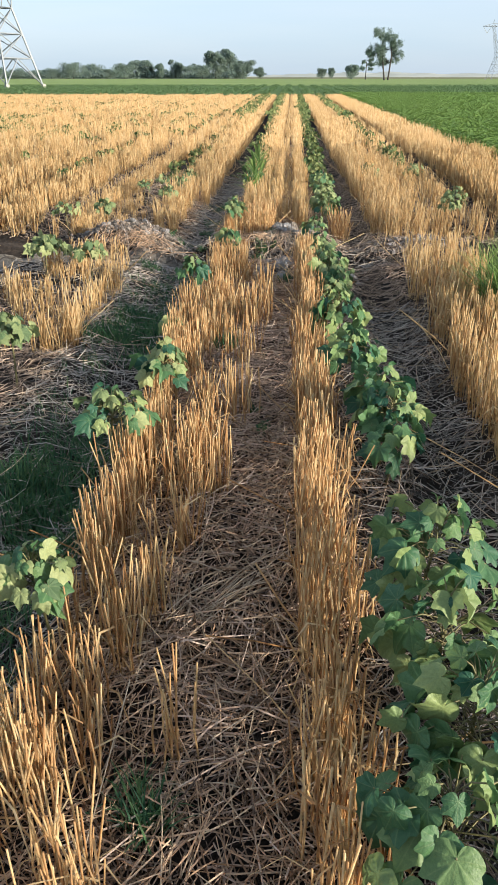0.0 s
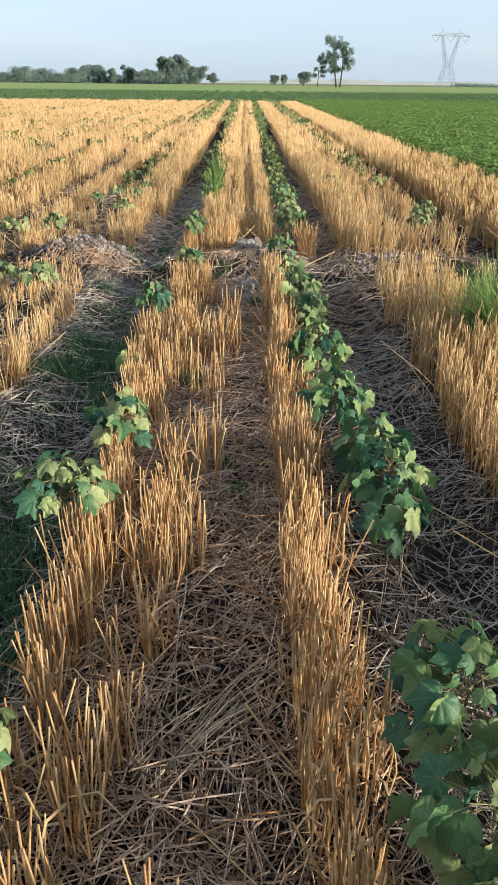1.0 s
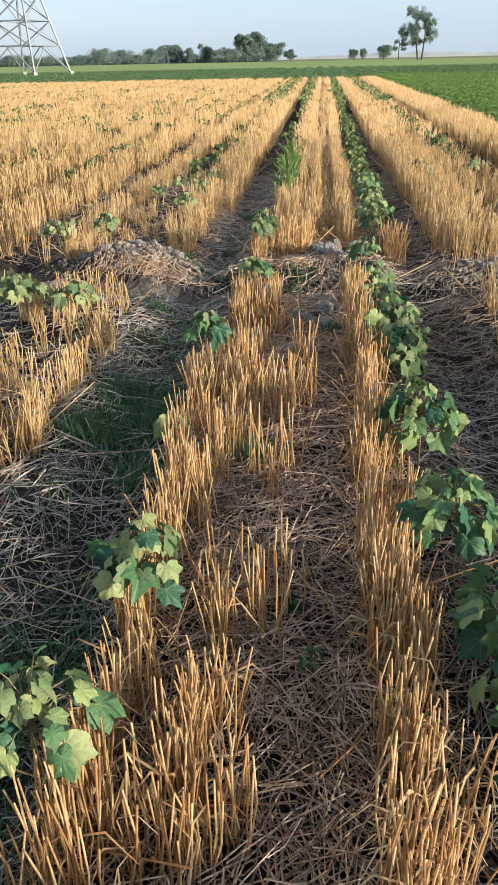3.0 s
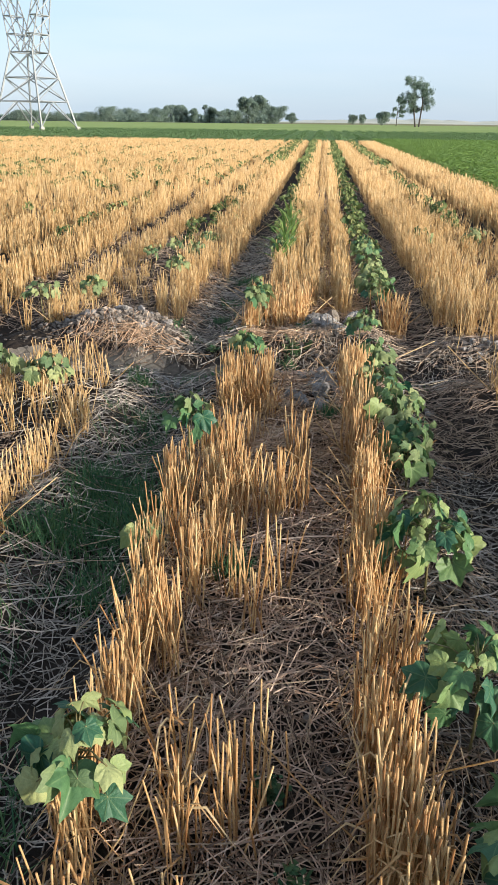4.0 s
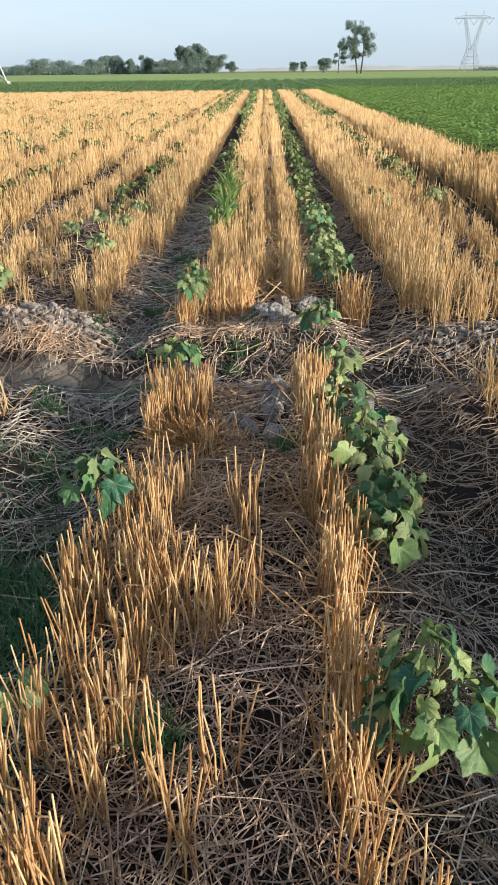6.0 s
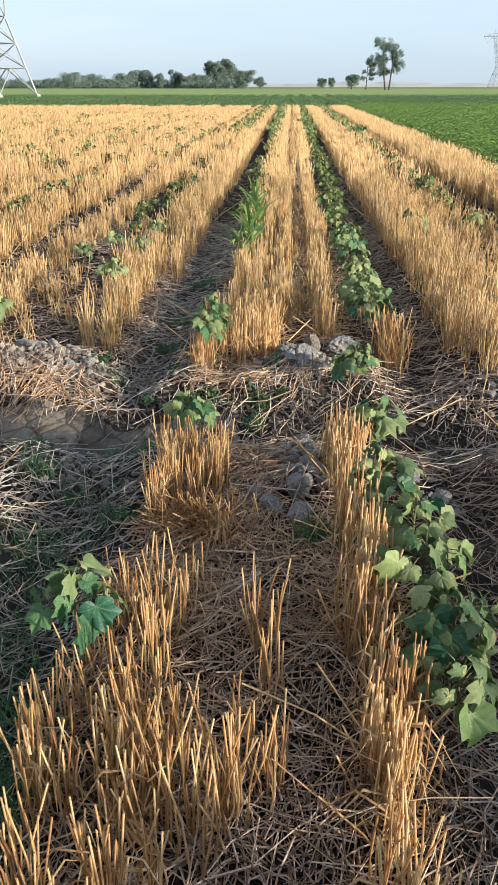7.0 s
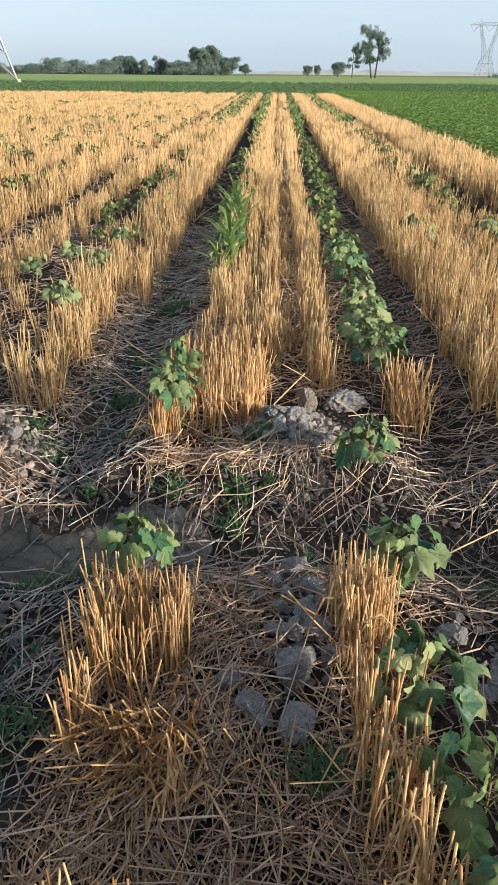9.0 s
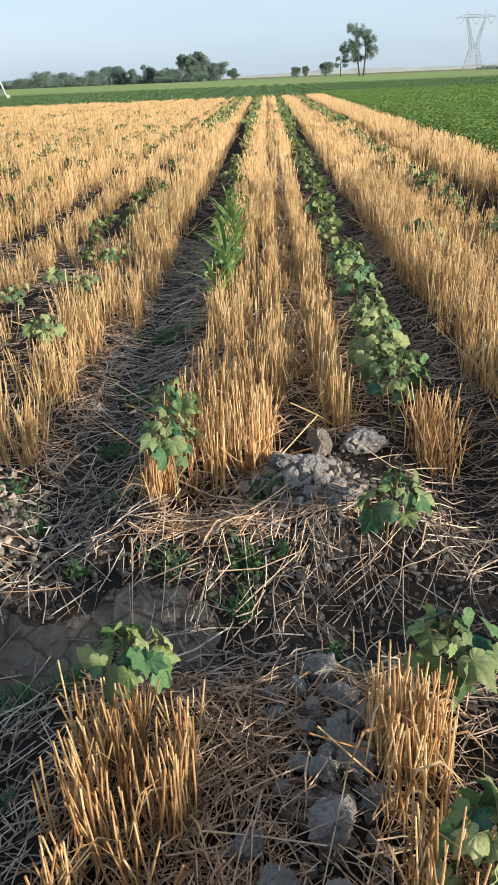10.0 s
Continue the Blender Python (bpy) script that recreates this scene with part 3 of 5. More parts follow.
# ---------------------------------------------------------------- straw lying on the soil
def straw_mesh(x, y, lo, hi, lift, along=0.0, thick=(0.0010, 0.0024), tilt=0.008):
    n = len(x)
    a = rng.uniform(0, math.pi, n)
    a = np.where(rng.random(n) < along, math.pi / 2 + rng.normal(0, 0.35, n), a)
    ln = lo + (hi - lo) * rng.random(n) ** 1.5
    dx, dy = np.cos(a) * ln / 2, np.sin(a) * ln / 2
    up = np.abs(rng.normal(0, lift, n))
    e1, e2 = ground_height(x - dx, y - dy), ground_height(x + dx, y + dy)
    mid = np.maximum((e1 + e2) / 2, ground_height(x, y))
    k1, k2 = rng.normal(0, tilt * 0.7, n) + 0.005, rng.normal(0, tilt, n) + 0.005
    bend = rng.normal(0, 0.05, n) * ln * np.where(rng.random(n) < 0.12, 4.0, 1.0)
    p0 = np.stack([x - dx, y - dy, e1 + up + np.maximum(k1, 0.002)], -1)
    p1 = np.stack([x - np.sin(a) * bend, y + np.cos(a) * bend, mid + up + 0.006], -1)
    p2 = np.stack([x + dx, y + dy, e2 + up + np.maximum(k2, 0.002)], -1)
    r = rng.uniform(*thick, n)
    return tubes(np.stack([p0, p1, p2], 1), np.stack([r, r, r * 0.9], 1), 3, False)


def fallen(name, label, x, y, material, lo, hi, lift, along, thick, tilt):
    if len(x):
        ob = new(name, mesh_from(name, *straw_mesh(x, y, lo, hi, lift, along, thick, tilt), material))
        tagged(ob, label, "straw", kind="stuff")


def straw_litter():
    # x from, x to, y from, y to, pieces per square metre
    zones = [(-0.17, 0.51, 0.45, 5.25, 6200, LITTER), (-0.08, 0.40, 4.15, 5.16, 2000, WARM_LITTER), (-0.13, 0.17, 4.28, 4.75, 2200, WARM_LITTER), (0.50, 0.74, 0.8, 4.2, 2000, FIELD_LITTER), (-0.15, 0.50, 5.55, 5.73, 600, WARM_LITTER), (0.51, 0.98, 0.8, 4.2, 2900, DARK_LITTER), (0.51, 0.98, 4.2, 5.3, 2200, FIELD_LITTER), (-0.66, -0.17, 0.8, 5.2, 2600, DARK_LITTER), (-1.5, -0.62, 1.6, 4.3, 2300, FIELD_LITTER), (-1.5, -0.62, 4.3, 5.3, 1000, DARK_LITTER), (0.95, 1.9, 1.6, 5.3, 1000, FIELD_LITTER),
             (-0.9, 1.6, 5.15, 5.75, 1100, DARK_LITTER), (-0.05, 0.56, 5.12, 5.62, 1200, FIELD_LITTER), (-0.12, 0.56, 5.72, 5.82, 1500, WARM_LITTER), (0.56, 1.25, 5.15, 5.85, 1700, FIELD_LITTER), (-0.12, 0.18, 5.8, 6.3, 1800, WARM_LITTER), (-0.15, 0.56, 6.3, 9.0, 2400, WARM_LITTER), (0.2, 0.42, 9.0, 22.0, 900, WARM_LITTER), (0.6, 0.95, 10.0, 20.0, 350, FIELD_LITTER), (0.56, 0.95, 5.7, 10.0, 1300, FIELD_LITTER),
             (-0.52, -0.12, 5.75, 10.0, 2000, DARK_LITTER), (-0.62, -0.45, 6.1, 9.0, 1500, WARM_LITTER), (-2.0, -0.5, 6.0, 10.0, 1000, FIELD_LITTER), (-2.0, -1.3, 10.0, 20.0, 350, FIELD_LITTER), (-3.4, -2.8, 8.0, 20.0, 350, FIELD_LITTER), (0.85, 2.1, 5.75, 10.0, 800, FIELD_LITTER), (-0.6, 1.0, 9.0, 16.0, 240, FIELD_LITTER)]
    for x0, x1, y0, y1, dens, mat in zones:
        n = int((x1 - x0) * (y1 - y0) * dens)
        x, y = rng.uniform(x0, x1, n), rng.uniform(y0, y1, n)
        # thin places where the soil shows
        thinly = (rough_noise(x, y, 7) + 0.5 * rough_noise(x + 5, y, 17) > 0.32) | (wave(x, y, 2.6) < -0.5)
        keep = ~thinly | (rng.random(n) < 0.65)
        d = y - DITCH
        keep &= (np.abs(d) > 0.15) | (rng.random(n) < np.where(x < -0.1, 0.07, 0.65)) | (x > 0.9)
        bare = np.exp(-((x - 0.29) / 0.085) ** 2 - ((y - 4.98) / 0.30) ** 2) + np.exp(-((x - 0.28) / 0.13) ** 2 - ((y - 5.98) / 0.13) ** 2) + np.exp(-((x - 0.68) / 0.09) ** 2 - ((y - 4.94) / 0.12) ** 2) + np.exp(-((x - 0.20) / 0.05) ** 2 - ((y - 2.72) / 0.05) ** 2)
        bare = bare + 0.35 * np.exp(-((d - 0.20) / 0.055) ** 2) * (np.abs(x - 0.14) < 0.5)
        keep &= rng.random(n) > 1.1 * bare
        x, y = x[keep], y[keep]
        k = rng.random(len(x))
        low, top, loose = k < 0.55, (k >= 0.55) & (k < 0.95), k >= 0.95
        if mat is LITTER:
            # golden straw broken off beside the standing rows, greyer in the middle
            gold = np.exp(-((x + 0.08) / 0.11) ** 2) + np.exp(-((x - 0.45) / 0.09) ** 2) + 0.75 * smooth01((y - 3.75) / 0.5) + 0.7 * smooth01((2.7 - y) / 0.5)
            gold = rng.random(len(x)) < 0.75 * gold
            fallen("straw_litter", "golden straw fallen beside the standing stubble", x[gold & ~loose], y[gold & ~loose], WARM_LITTER, 0.03, 0.19, 0.013, 0.15, (0.0009, 0.0019), 0.016)
            low, top = low & ~gold, top & ~gold
        fallen("straw_litter", "weathered grey-brown straw lying thick on the soil", x[low], y[low], mat, 0.03, 0.15, 0.006, 0.1, (0.0009, 0.0019), 0.006)
        fallen("straw_litter", "weathered straw criss-crossed over older straw", x[top], y[top], mat, 0.04, 0.21, 0.016, 0.15, (0.0010, 0.0021), 0.020)
        fallen("loose_straw", "paler loose straws on top of the litter", x[loose], y[loose], GOLD, 0.06, 0.26, 0.022, 0.2, (0.0010, 0.0018), 0.022)
    # the golden heap on the far bank of the ditch
    n = 230
    x, y = rng.normal(0.05, 0.11, n), rng.normal(5.71, 0.03, n)
    v, f = straw_mesh(x, y, 0.05, 0.18, 0.020, 0.0, (0.0008, 0.0016), 0.016)
    x2, y2 = rng.normal(-0.78, 0.17, 260), rng.normal(5.62, 0.06, 260)
    v, f = join([(v, f), straw_mesh(x2, y2, 0.06, 0.22, 0.014, 0.0, (0.0008, 0.0017), 0.02)])
    ob = new("straw_heap", mesh_from("straw_heap", v, f, WARM_LITTER))
    tagged(ob, "heaped golden straw along the ditch bank", "straw", kind="stuff")


straw_litter()


def straw(points, r=0.0013):
    a, b, c = [np.array((x, y, float(ground_height(x, y)) + h)) for x, y, h in points]
    mid = 2 * b - (a + c) / 2
    p = np.array([[tuple((1 - f) ** 2 * a + 2 * f * (1 - f) * mid + f * f * c) for f in np.linspace(0, 1, 8)]])
    ob = new("straw", mesh_from("straw", *tubes(p, np.full(p.shape[:2], r), 5), GOLD, smooth=True))
    tagged(ob, "long pale straw lying on the litter", "straw", "single straws")


for pts in ([(.32, 3.56, .01), (.31, 3.64, .145), (.56, 3.71, .15)], [(.12, 1.91, .10), (.12, 1.74, .05), (.08, 1.57, .02)], [(.02, .94, .02), (.035, 1.09, .07), (.05, 1.24, .12)],
            [(.31, 1.12, .04), (.32, 1.06, .03), (.33, 1.0, .015)], [(.21, 1.11, .02), (.235, 1.106, .025), (.26, 1.10, .02)], [(.01, 1.90, .03), (.11, 1.90, .035), (.22, 1.90, .02)],
            [(.34, 1.97, .03), (.40, 1.965, .03), (.46, 1.95, .02)], [(-.03, 3.27, .03), (.10, 3.265, .035), (.22, 3.26, .03)], [(-.20, 3.26, .04), (-.10, 3.21, .04), (-.02, 3.17, .02)],
            [(.05, 4.13, .02), (.12, 4.10, .10), (.18, 4.08, .03)], [(.25, 4.12, .04), (.34, 4.06, .12), (.44, 3.98, .02)], [(-.17, 5.72, .05), (.02, 5.70, .05), (.22, 5.73, .04)],
            [(.05, 5.16, .05), (.065, 5.10, .03), (.08, 5.05, .02)], [(.09, 4.91, .03), (.125, 4.935, .03), (.16, 4.96, .02)], [(.41, 5.38, .05), (.45, 5.26, .03), (.49, 5.15, .02)],
            [(.25, 4.72, .02), (.28, 4.81, .06), (.31, 4.90, .09)], [(-.14, 5.98, .02), (-.155, 6.0, .10), (-.18, 6.02, .19)], [(.70, 1.55, .02), (.80, 1.68, .04), (.90, 1.80, .02)], [(.66, 2.9, .03), (.80, 2.8, .04), (.95, 2.75, .02)]):
    straw(pts)
sr = random.Random(31)
for k in range(28):                             # a swept bundle on the bed
    f, o = sr.uniform(-0.1, 0.5), sr.gauss(0, 0.028)
    ax, ay = 0.09 + 0.26 * f + o, 1.50 + 0.32 * f - o
    bx, by = ax + 0.26 * sr.uniform(0.5, 0.75), ay + 0.32 * sr.uniform(0.4, 0.8)
    straw([(ax, ay, .012 + .02 * sr.random()), ((ax + bx) / 2, (ay + by) / 2 + 0.01, .03 + .02 * sr.random()), (bx, by, .012 + .02 * sr.random())], 0.0012)


# ---------------------------------------------------------------- clods
def clod_mesh(seed, sub=3, rough=1.0):
    """A broken lump: a ball cut by many random planes into facets, then pitted and roughened."""
    bm = bmesh.new()
    bmesh.ops.create_icosphere(bm, subdivisions=sub, radius=1.0)
    rr = random.Random(seed)
    off = Vector((seed * 7.3, seed * 3.1, seed * 5.7))
    squash = Vector((rr.uniform(0.8, 1.25), rr.uniform(0.75, 1.1), rr.uniform(0.65, 1.0)))
    cuts = [(Vector((rr.gauss(0, 1), rr.gauss(0, 1), rr.gauss(0, 1))).normalized(), rr.uniform(0.50, 0.85)) for _ in range(9)]
    for v in bm.verts:
        c = v.co.copy()
        p = c * (1.0 + 0.30 * noise.noise(c * 1.1 + off))
        for n, d in cuts:
            over = p.dot(n) - d
            if over > 0:
                p = p - n * over
        k = 0.22 * noise.noise(c * 2.2 + off) - 0.36 * abs(noise.noise(c * 3.4 + off)) - 0.26 * abs(noise.noise(c * 8.0 + off)) + 0.15 * noise.noise(c * 15 + off)
        if sub < 3:
            k = rr.uniform(-0.30, 0.30)
        p = p * (1.15 + 0.85 * k * rough)
        v.co = Vector((p.x * squash.x, p.y * squash.y, p.z * squash.z))
    me = bpy.data.meshes.new("clod")
    bm.to_mesh(me)
    bm.free()
    me.materials.append(CLAY)
    me.polygons.foreach_set("use_smooth", [False] * len(me.polygons))
    return me


def clods():
    shapes = [clod_mesh(i, 4) for i in range(8)]
    medium = [clod_mesh(70 + i, 3) for i in range(6)]
    coarse = [clod_mesh(10 + i, 1) for i in range(4)]
    rr = random.Random(5)
    # x, y, radius of the clods that stand out
    big = [(0.145, 4.83, 0.034), (0.205, 4.745, 0.038), (0.275, 4.86, 0.040), (0.285, 4.73, 0.038), (0.24, 4.98, 0.022), (0.29, 5.235, 0.035), (0.335, 4.98, 0.026),
           (0.26, 5.98, 0.035), (0.31, 5.95, 0.03), (0.22, 6.02, 0.03), (0.34, 6.04, 0.03),
           (0.36, 5.14, 0.025), (0.33, 5.08, 0.022), (0.38, 5.05, 0.02), (0.63, 5.02, 0.030), (0.70, 4.90, 0.030), (0.66, 4.86, 0.026), (0.73, 4.97, 0.026), (0.61, 4.93, 0.022)]
    for _ in range(34):
        big.append((rr.gauss(0.68, 0.05), rr.gauss(4.94, 0.07), rr.uniform(0.007, 0.020)))
    for _ in range(80):
        big.append((rr.gauss(0.31, 0.045), rr.uniform(4.90, 5.28), rr.uniform(0.008, 0.022)))
    heap = random.Random(23)
    for _ in range(44):
        big.append((heap.gauss(0.31, 0.055), heap.uniform(4.90, 5.25), heap.uniform(0.0168, 0.026)))
    for _ in range(26):
        big.append((heap.gauss(0.28, 0.08), heap.gauss(5.94, 0.09), heap.uniform(0.0168, 0.024)))
    for _ in range(10):
        big.append((rr.gauss(0.23, 0.06), rr.uniform(4.68, 4.95), rr.uniform(0.008, 0.018)))
    for _ in range(26):
        big.append((rr.gauss(-0.82, 0.17), rr.gauss(5.84, 0.11), rr.uniform(0.013, 0.024)))
    for _ in range(520):
        big.append((rr.gauss(-0.83, 0.19), rr.gauss(5.83, 0.12), rr.uniform(0.005, 0.013)))
    for _ in range(300):
        big.append((rr.gauss(0.28, 0.075), rr.gauss(5.94, 0.11), rr.uniform(0.006, 0.016)))
    for _ in range(30):
        big.append((rr.gauss(0.28, 0.07), rr.gauss(5.90, 0.11), rr.uniform(0.013, 0.022)))
    for _ in range(90):
        big.append((rr.gauss(1.14, 0.10), rr.gauss(5.74, 0.09), rr.uniform(0.006, 0.020)))
    for _ in range(40):
        big.append((rr.gauss(-0.47, 0.06), rr.gauss(5.06, 0.06), rr.uniform(0.006, 0.020)))
    for _ in range(30):
        big.append((rr.gauss(-0.42, 0.09), rr.gauss(5.75, 0.06), rr.uniform(0.005, 0.014)))
    for _ in range(90):
        big.append((heap.gauss(0.34, 0.05), heap.uniform(5.72, 5.90), heap.uniform(0.007, 0.019)))
    # the lumps lie beside one another, with dark gaps between them
    apart = []
    for x, y, r in sorted(big, key=lambda c: -c[2]):
        if x < -0.6 or all(math.hypot(x - u, y - v) > (0.86 if q > 0.0165 else 0.62) * (r + q) for u, v, q in apart):
            apart.append((x, y, r))
    big = apart
    stone = clod_mesh(31, 4, 0.6)
    stone.materials[0] = STONE
    ob = new("stone", stone)
    ob.matrix_basis = pose(0.352, 6.22, float(ground_height(0.352, 6.22)) + 0.038, 0, 8, 20) @ Matrix.Diagonal((0.046, 0.046, 0.054, 1))
    tagged(ob, "upright buff stone lying at the start of the stubble", "stone", "stones by the ditch")
    ob = new("soil_clod", clod_mesh(37, 4))
    ob.matrix_basis = pose(0.50, 6.23, float(ground_height(0.50, 6.23)) + 0.032, 0, 0, 12) @ Matrix.Diagonal((0.068, 0.052, 0.058, 1))
    tagged(ob, "broad grey clod lying at the start of the stubble", "soil clod", "clods by the ditch")
    small = [clod_mesh(50 + i, 2) for i in range(5)]
    sets = []
    for x, y, r in big:
        if r < 0.0165:
            me = rr.choice(small)
            co = np.empty(len(me.vertices) * 3, np.float32)
            me.vertices.foreach_get("co", co)
            tri = np.empty(len(me.polygons) * 3, np.int32)
            me.polygons.foreach_get("vertices", tri)
            a = rr.uniform(0, 6.28)
            c = co.reshape(-1, 3) * r
            c = np.stack([c[:, 0] * math.cos(a) - c[:, 1] * math.sin(a), c[:, 0] * math.sin(a) + c[:, 1] * math.cos(a), c[:, 2]], -1)
            sets.append((c + np.array([x, y, float(ground_height(x, y)) + r * 0.6]), tri.reshape(-1, 3)))
    ob = new("small_clods", mesh_from("small_clods", *join(sets), EARTH))
    tagged(ob, "small broken lumps of dry grey clay in heaps", "soil", kind="stuff")
    for x, y, r in big:
        if r < 0.0165:
            continue
        ob = new("soil_clod", rr.choice(shapes if r > 0.024 else medium))
        ob.matrix_basis = pose(x, y, float(ground_height(x, y)) + r * 0.72, rr.uniform(-25, 25), rr.uniform(-25, 25), rr.uniform(0, 360)) @ Matrix.Diagonal((r * rr.uniform(0.85, 1.2), r, r, 1))
        tagged(ob, "dry grey clay clod lying on loose soil", "soil clod", "clods by the ditch")
    # crumbs too many to count
    sets = []
    spots = [(0.30, 5.06, 0.06, 0.18, 800), (0.28, 5.93, 0.10, 0.13, 3600), (-0.84, 5.80, 0.22, 0.14, 3800), (1.15, 5.74, 0.14, 0.1, 700), (-0.47, 5.06, 0.08, 0.08, 400), (0.30, 5.62, 0.12, 0.07, 250), (0.35, 5.40, 0.3, 0.12, 200), (0.2, 3.5, 0.5, 1.6, 250), (-0.3, 5.66, 0.3, 0.06, 350), (0.4, 5.58, 0.4, 0.07, 350), (-0.32, 6.0, 0.12, 0.3, 350), (0.8, 5.5, 0.25, 0.3, 400), (0.68, 4.92, 0.08, 0.08, 90)]
    for cx, cy, sx, sy, n in spots:
        for _ in range(n):
            x, y, r = rr.gauss(cx, sx), rr.gauss(cy, sy), rr.uniform(0.003, 0.013) * rr.uniform(0.4, 1.3)
            me = rr.choice(coarse)
            co = np.empty(len(me.vertices) * 3, np.float32)
            me.vertices.foreach_get("co", co)
            a = rr.uniform(0, 6.28)
            c = co.reshape(-1, 3) * r * np.array([rr.uniform(0.6, 1.3), rr.uniform(0.6, 1.3), rr.uniform(0.4, 0.8)])
            c = np.stack([c[:, 0] * math.cos(a) - c[:, 1] * math.sin(a), c[:, 0] * math.sin(a) + c[:, 1] * math.cos(a), c[:, 2]], -1)
            tri = np.empty(len(me.polygons) * 3, np.int32)
            me.polygons.foreach_get("vertices", tri)
            sets.append((c + np.array([x, y, float(ground_height(x, y)) + r * 0.3]), tri.reshape(-1, 3)))
    ob = new("soil_crumbs", mesh_from("soil_crumbs", *join(sets), CRUMB))
    tagged(ob, "crumbled grey clay scattered round the ditch", "soil", kind="stuff")


clods()


# ---------------------------------------------------------------- cotton
# reach of the leaf's edge by angle from its tip: one long lobe, two side lobes, two short basal ones
EDGE_ANGLE = [0, 9, 26, 40, 50, 60, 76, 92, 112, 140, 160, 174, 180]
EDGE_REACH = [1.10, 0.90, 0.68, 0.76, 0.95, 0.78, 0.62, 0.68, 0.58, 0.46, 0.34, 0.14, 0.06]


def cotton_leaf(seed, steps=48, rings=3):
    """A lobed leaf, its stalk at the origin, its tip along y; folded and cupped as it hangs."""
    rr = random.Random(seed)
    wide = rr.uniform(0.92, 1.12)
    ang = np.linspace(-180, 180, steps, endpoint=False)
    lop = 1 + 0.07 * np.sin(np.radians(ang) + rr.uniform(0, 6.28))
    reach = np.interp(np.abs(ang), EDGE_ANGLE, EDGE_REACH) * lop
    curl, droop, fold = rr.uniform(0.1, 1.2), rr.uniform(0.3, 1.1), rr.uniform(0.1, 0.85)
    ph, rim = rr.uniform(0, 6.28), rr.uniform(0.03, 0.09)

    def lift(x, y):
        a, d = math.atan2(x, y), math.hypot(x, y)
        ridge = abs(math.sin(a * math.pi / math.radians(50)))
        return (fold * abs(x) - curl * x * x - droop * max(y, 0) ** 2 * 0.6 + 0.09 * ridge * d * (1 - 0.4 * d)
                + rim * d * d * math.sin(5 * a + ph) + 0.03 * d * math.sin(11 * a + 2 * ph) + 0.05 * math.sin(5 * y + ph))
    vs = [(0.0, 0.0)]
    for k in range(1, rings + 1):
        f = (k / rings) ** 0.85
        for a, r in zip(np.radians(ang), reach):
            vs.append((math.sin(a) * r * f * wide, math.cos(a) * r * f))
    faces = []
    for i in range(steps):
        j = (i + 1) % steps
        faces.append((0, 1 + i, 1 + j))
        for k in range(rings - 1):
            o = 1 + k * steps
            faces += [(o + i, o + steps + i, o + steps + j), (o + i, o + steps + j, o + j)]
    v3 = [(x, y, lift(x, y)) for x, y in vs]
    return np.array(v3), np.array(faces), np.array(vs)


LEAVES = []
for sd in range(14):
    lv, lf, luv = cotton_leaf(sd)
    LEAVES.append(mesh_from("cotton_leaf", lv, lf, COTTON, luv, True))
PALE_LEAVES = []
for sd in range(6):
    lv, lf, luv = cotton_leaf(60 + sd)
    PALE_LEAVES.append(mesh_from("cotton_leaf", lv, lf, COTTON_PALE, luv, True))
YOUNG = [cotton_leaf(40 + k, 11, 1) for k in range(4)]


def leaf_pose(p, out, up, size, roll):
    """Stalk end at p, tip along out, upper face towards up."""
    y = Vector(out).normalized()
    z = (Vector(up) - Vector(up).dot(y) * y).normalized()
    x = y.cross(z)
    m = Matrix((x, y, z)).transposed().to_4x4()
    return Matrix.Translation(p) @ m @ Matrix.Rotation(roll, 4, "Y") @ Matrix.Scale(size, 4)


def plant_frame(rr, h, width, count, leaf=0.048, low=0.56):
    """Main stem, side stalks and leaf seats of a cotton plant."""
    count, width = int(count * 2.2), width * 0.84
    lean = Vector((rr.uniform(-0.10, 0.14), rr.uniform(-0.1, 0.1), 1)) * h
    stalks, seats = [[(0, 0, -0.01), tuple(lean * 0.5 + Vector((rr.uniform(-.01, .01), rr.uniform(-.01, .01), 0))), tuple(lean * 0.93)]], []
    a = rr.uniform(0, 6.28)
    for i in range(count):
        f = low + (1 - low) * (i + 0.6) / count
        a += 2.4 + rr.uniform(-0.4, 0.4)
        root = lean * f * 0.93
        reach = width * (0.55 + 0.55 * math.sin(min(f, 0.9) * math.pi * 0.85)) * rr.uniform(0.55, 1.0)
        if f > 0.9:
            reach *= 0.45
        d = Vector((math.cos(a), math.sin(a), 0))
        end = root + d * reach + Vector((0, 0, rr.uniform(0.005, 0.05)))
        stalks.append([tuple(root), tuple((root + end) / 2 + Vector((0, 0, 0.012))), tuple(end)])
        size = leaf * rr.uniform(0.66, 1.3) * (1.0 if f < 0.85 else 0.7)
        out = d * 1.0 + Vector((rr.uniform(-0.3, 0.3), rr.uniform(-0.3, 0.3), -rr.uniform(0.1, 1.6)))
        up = Vector((rr.gauss(0, 0.35), rr.gauss(0, 0.35), 0.65)) + d * rr.uniform(0.1, 0.8) + Vector(SUN_DIR) * rr.uniform(-0.1, 0.75)
        seats.append((end, out, up, size, rr.uniform(-0.7, 0.7)))
    return stalks, seats


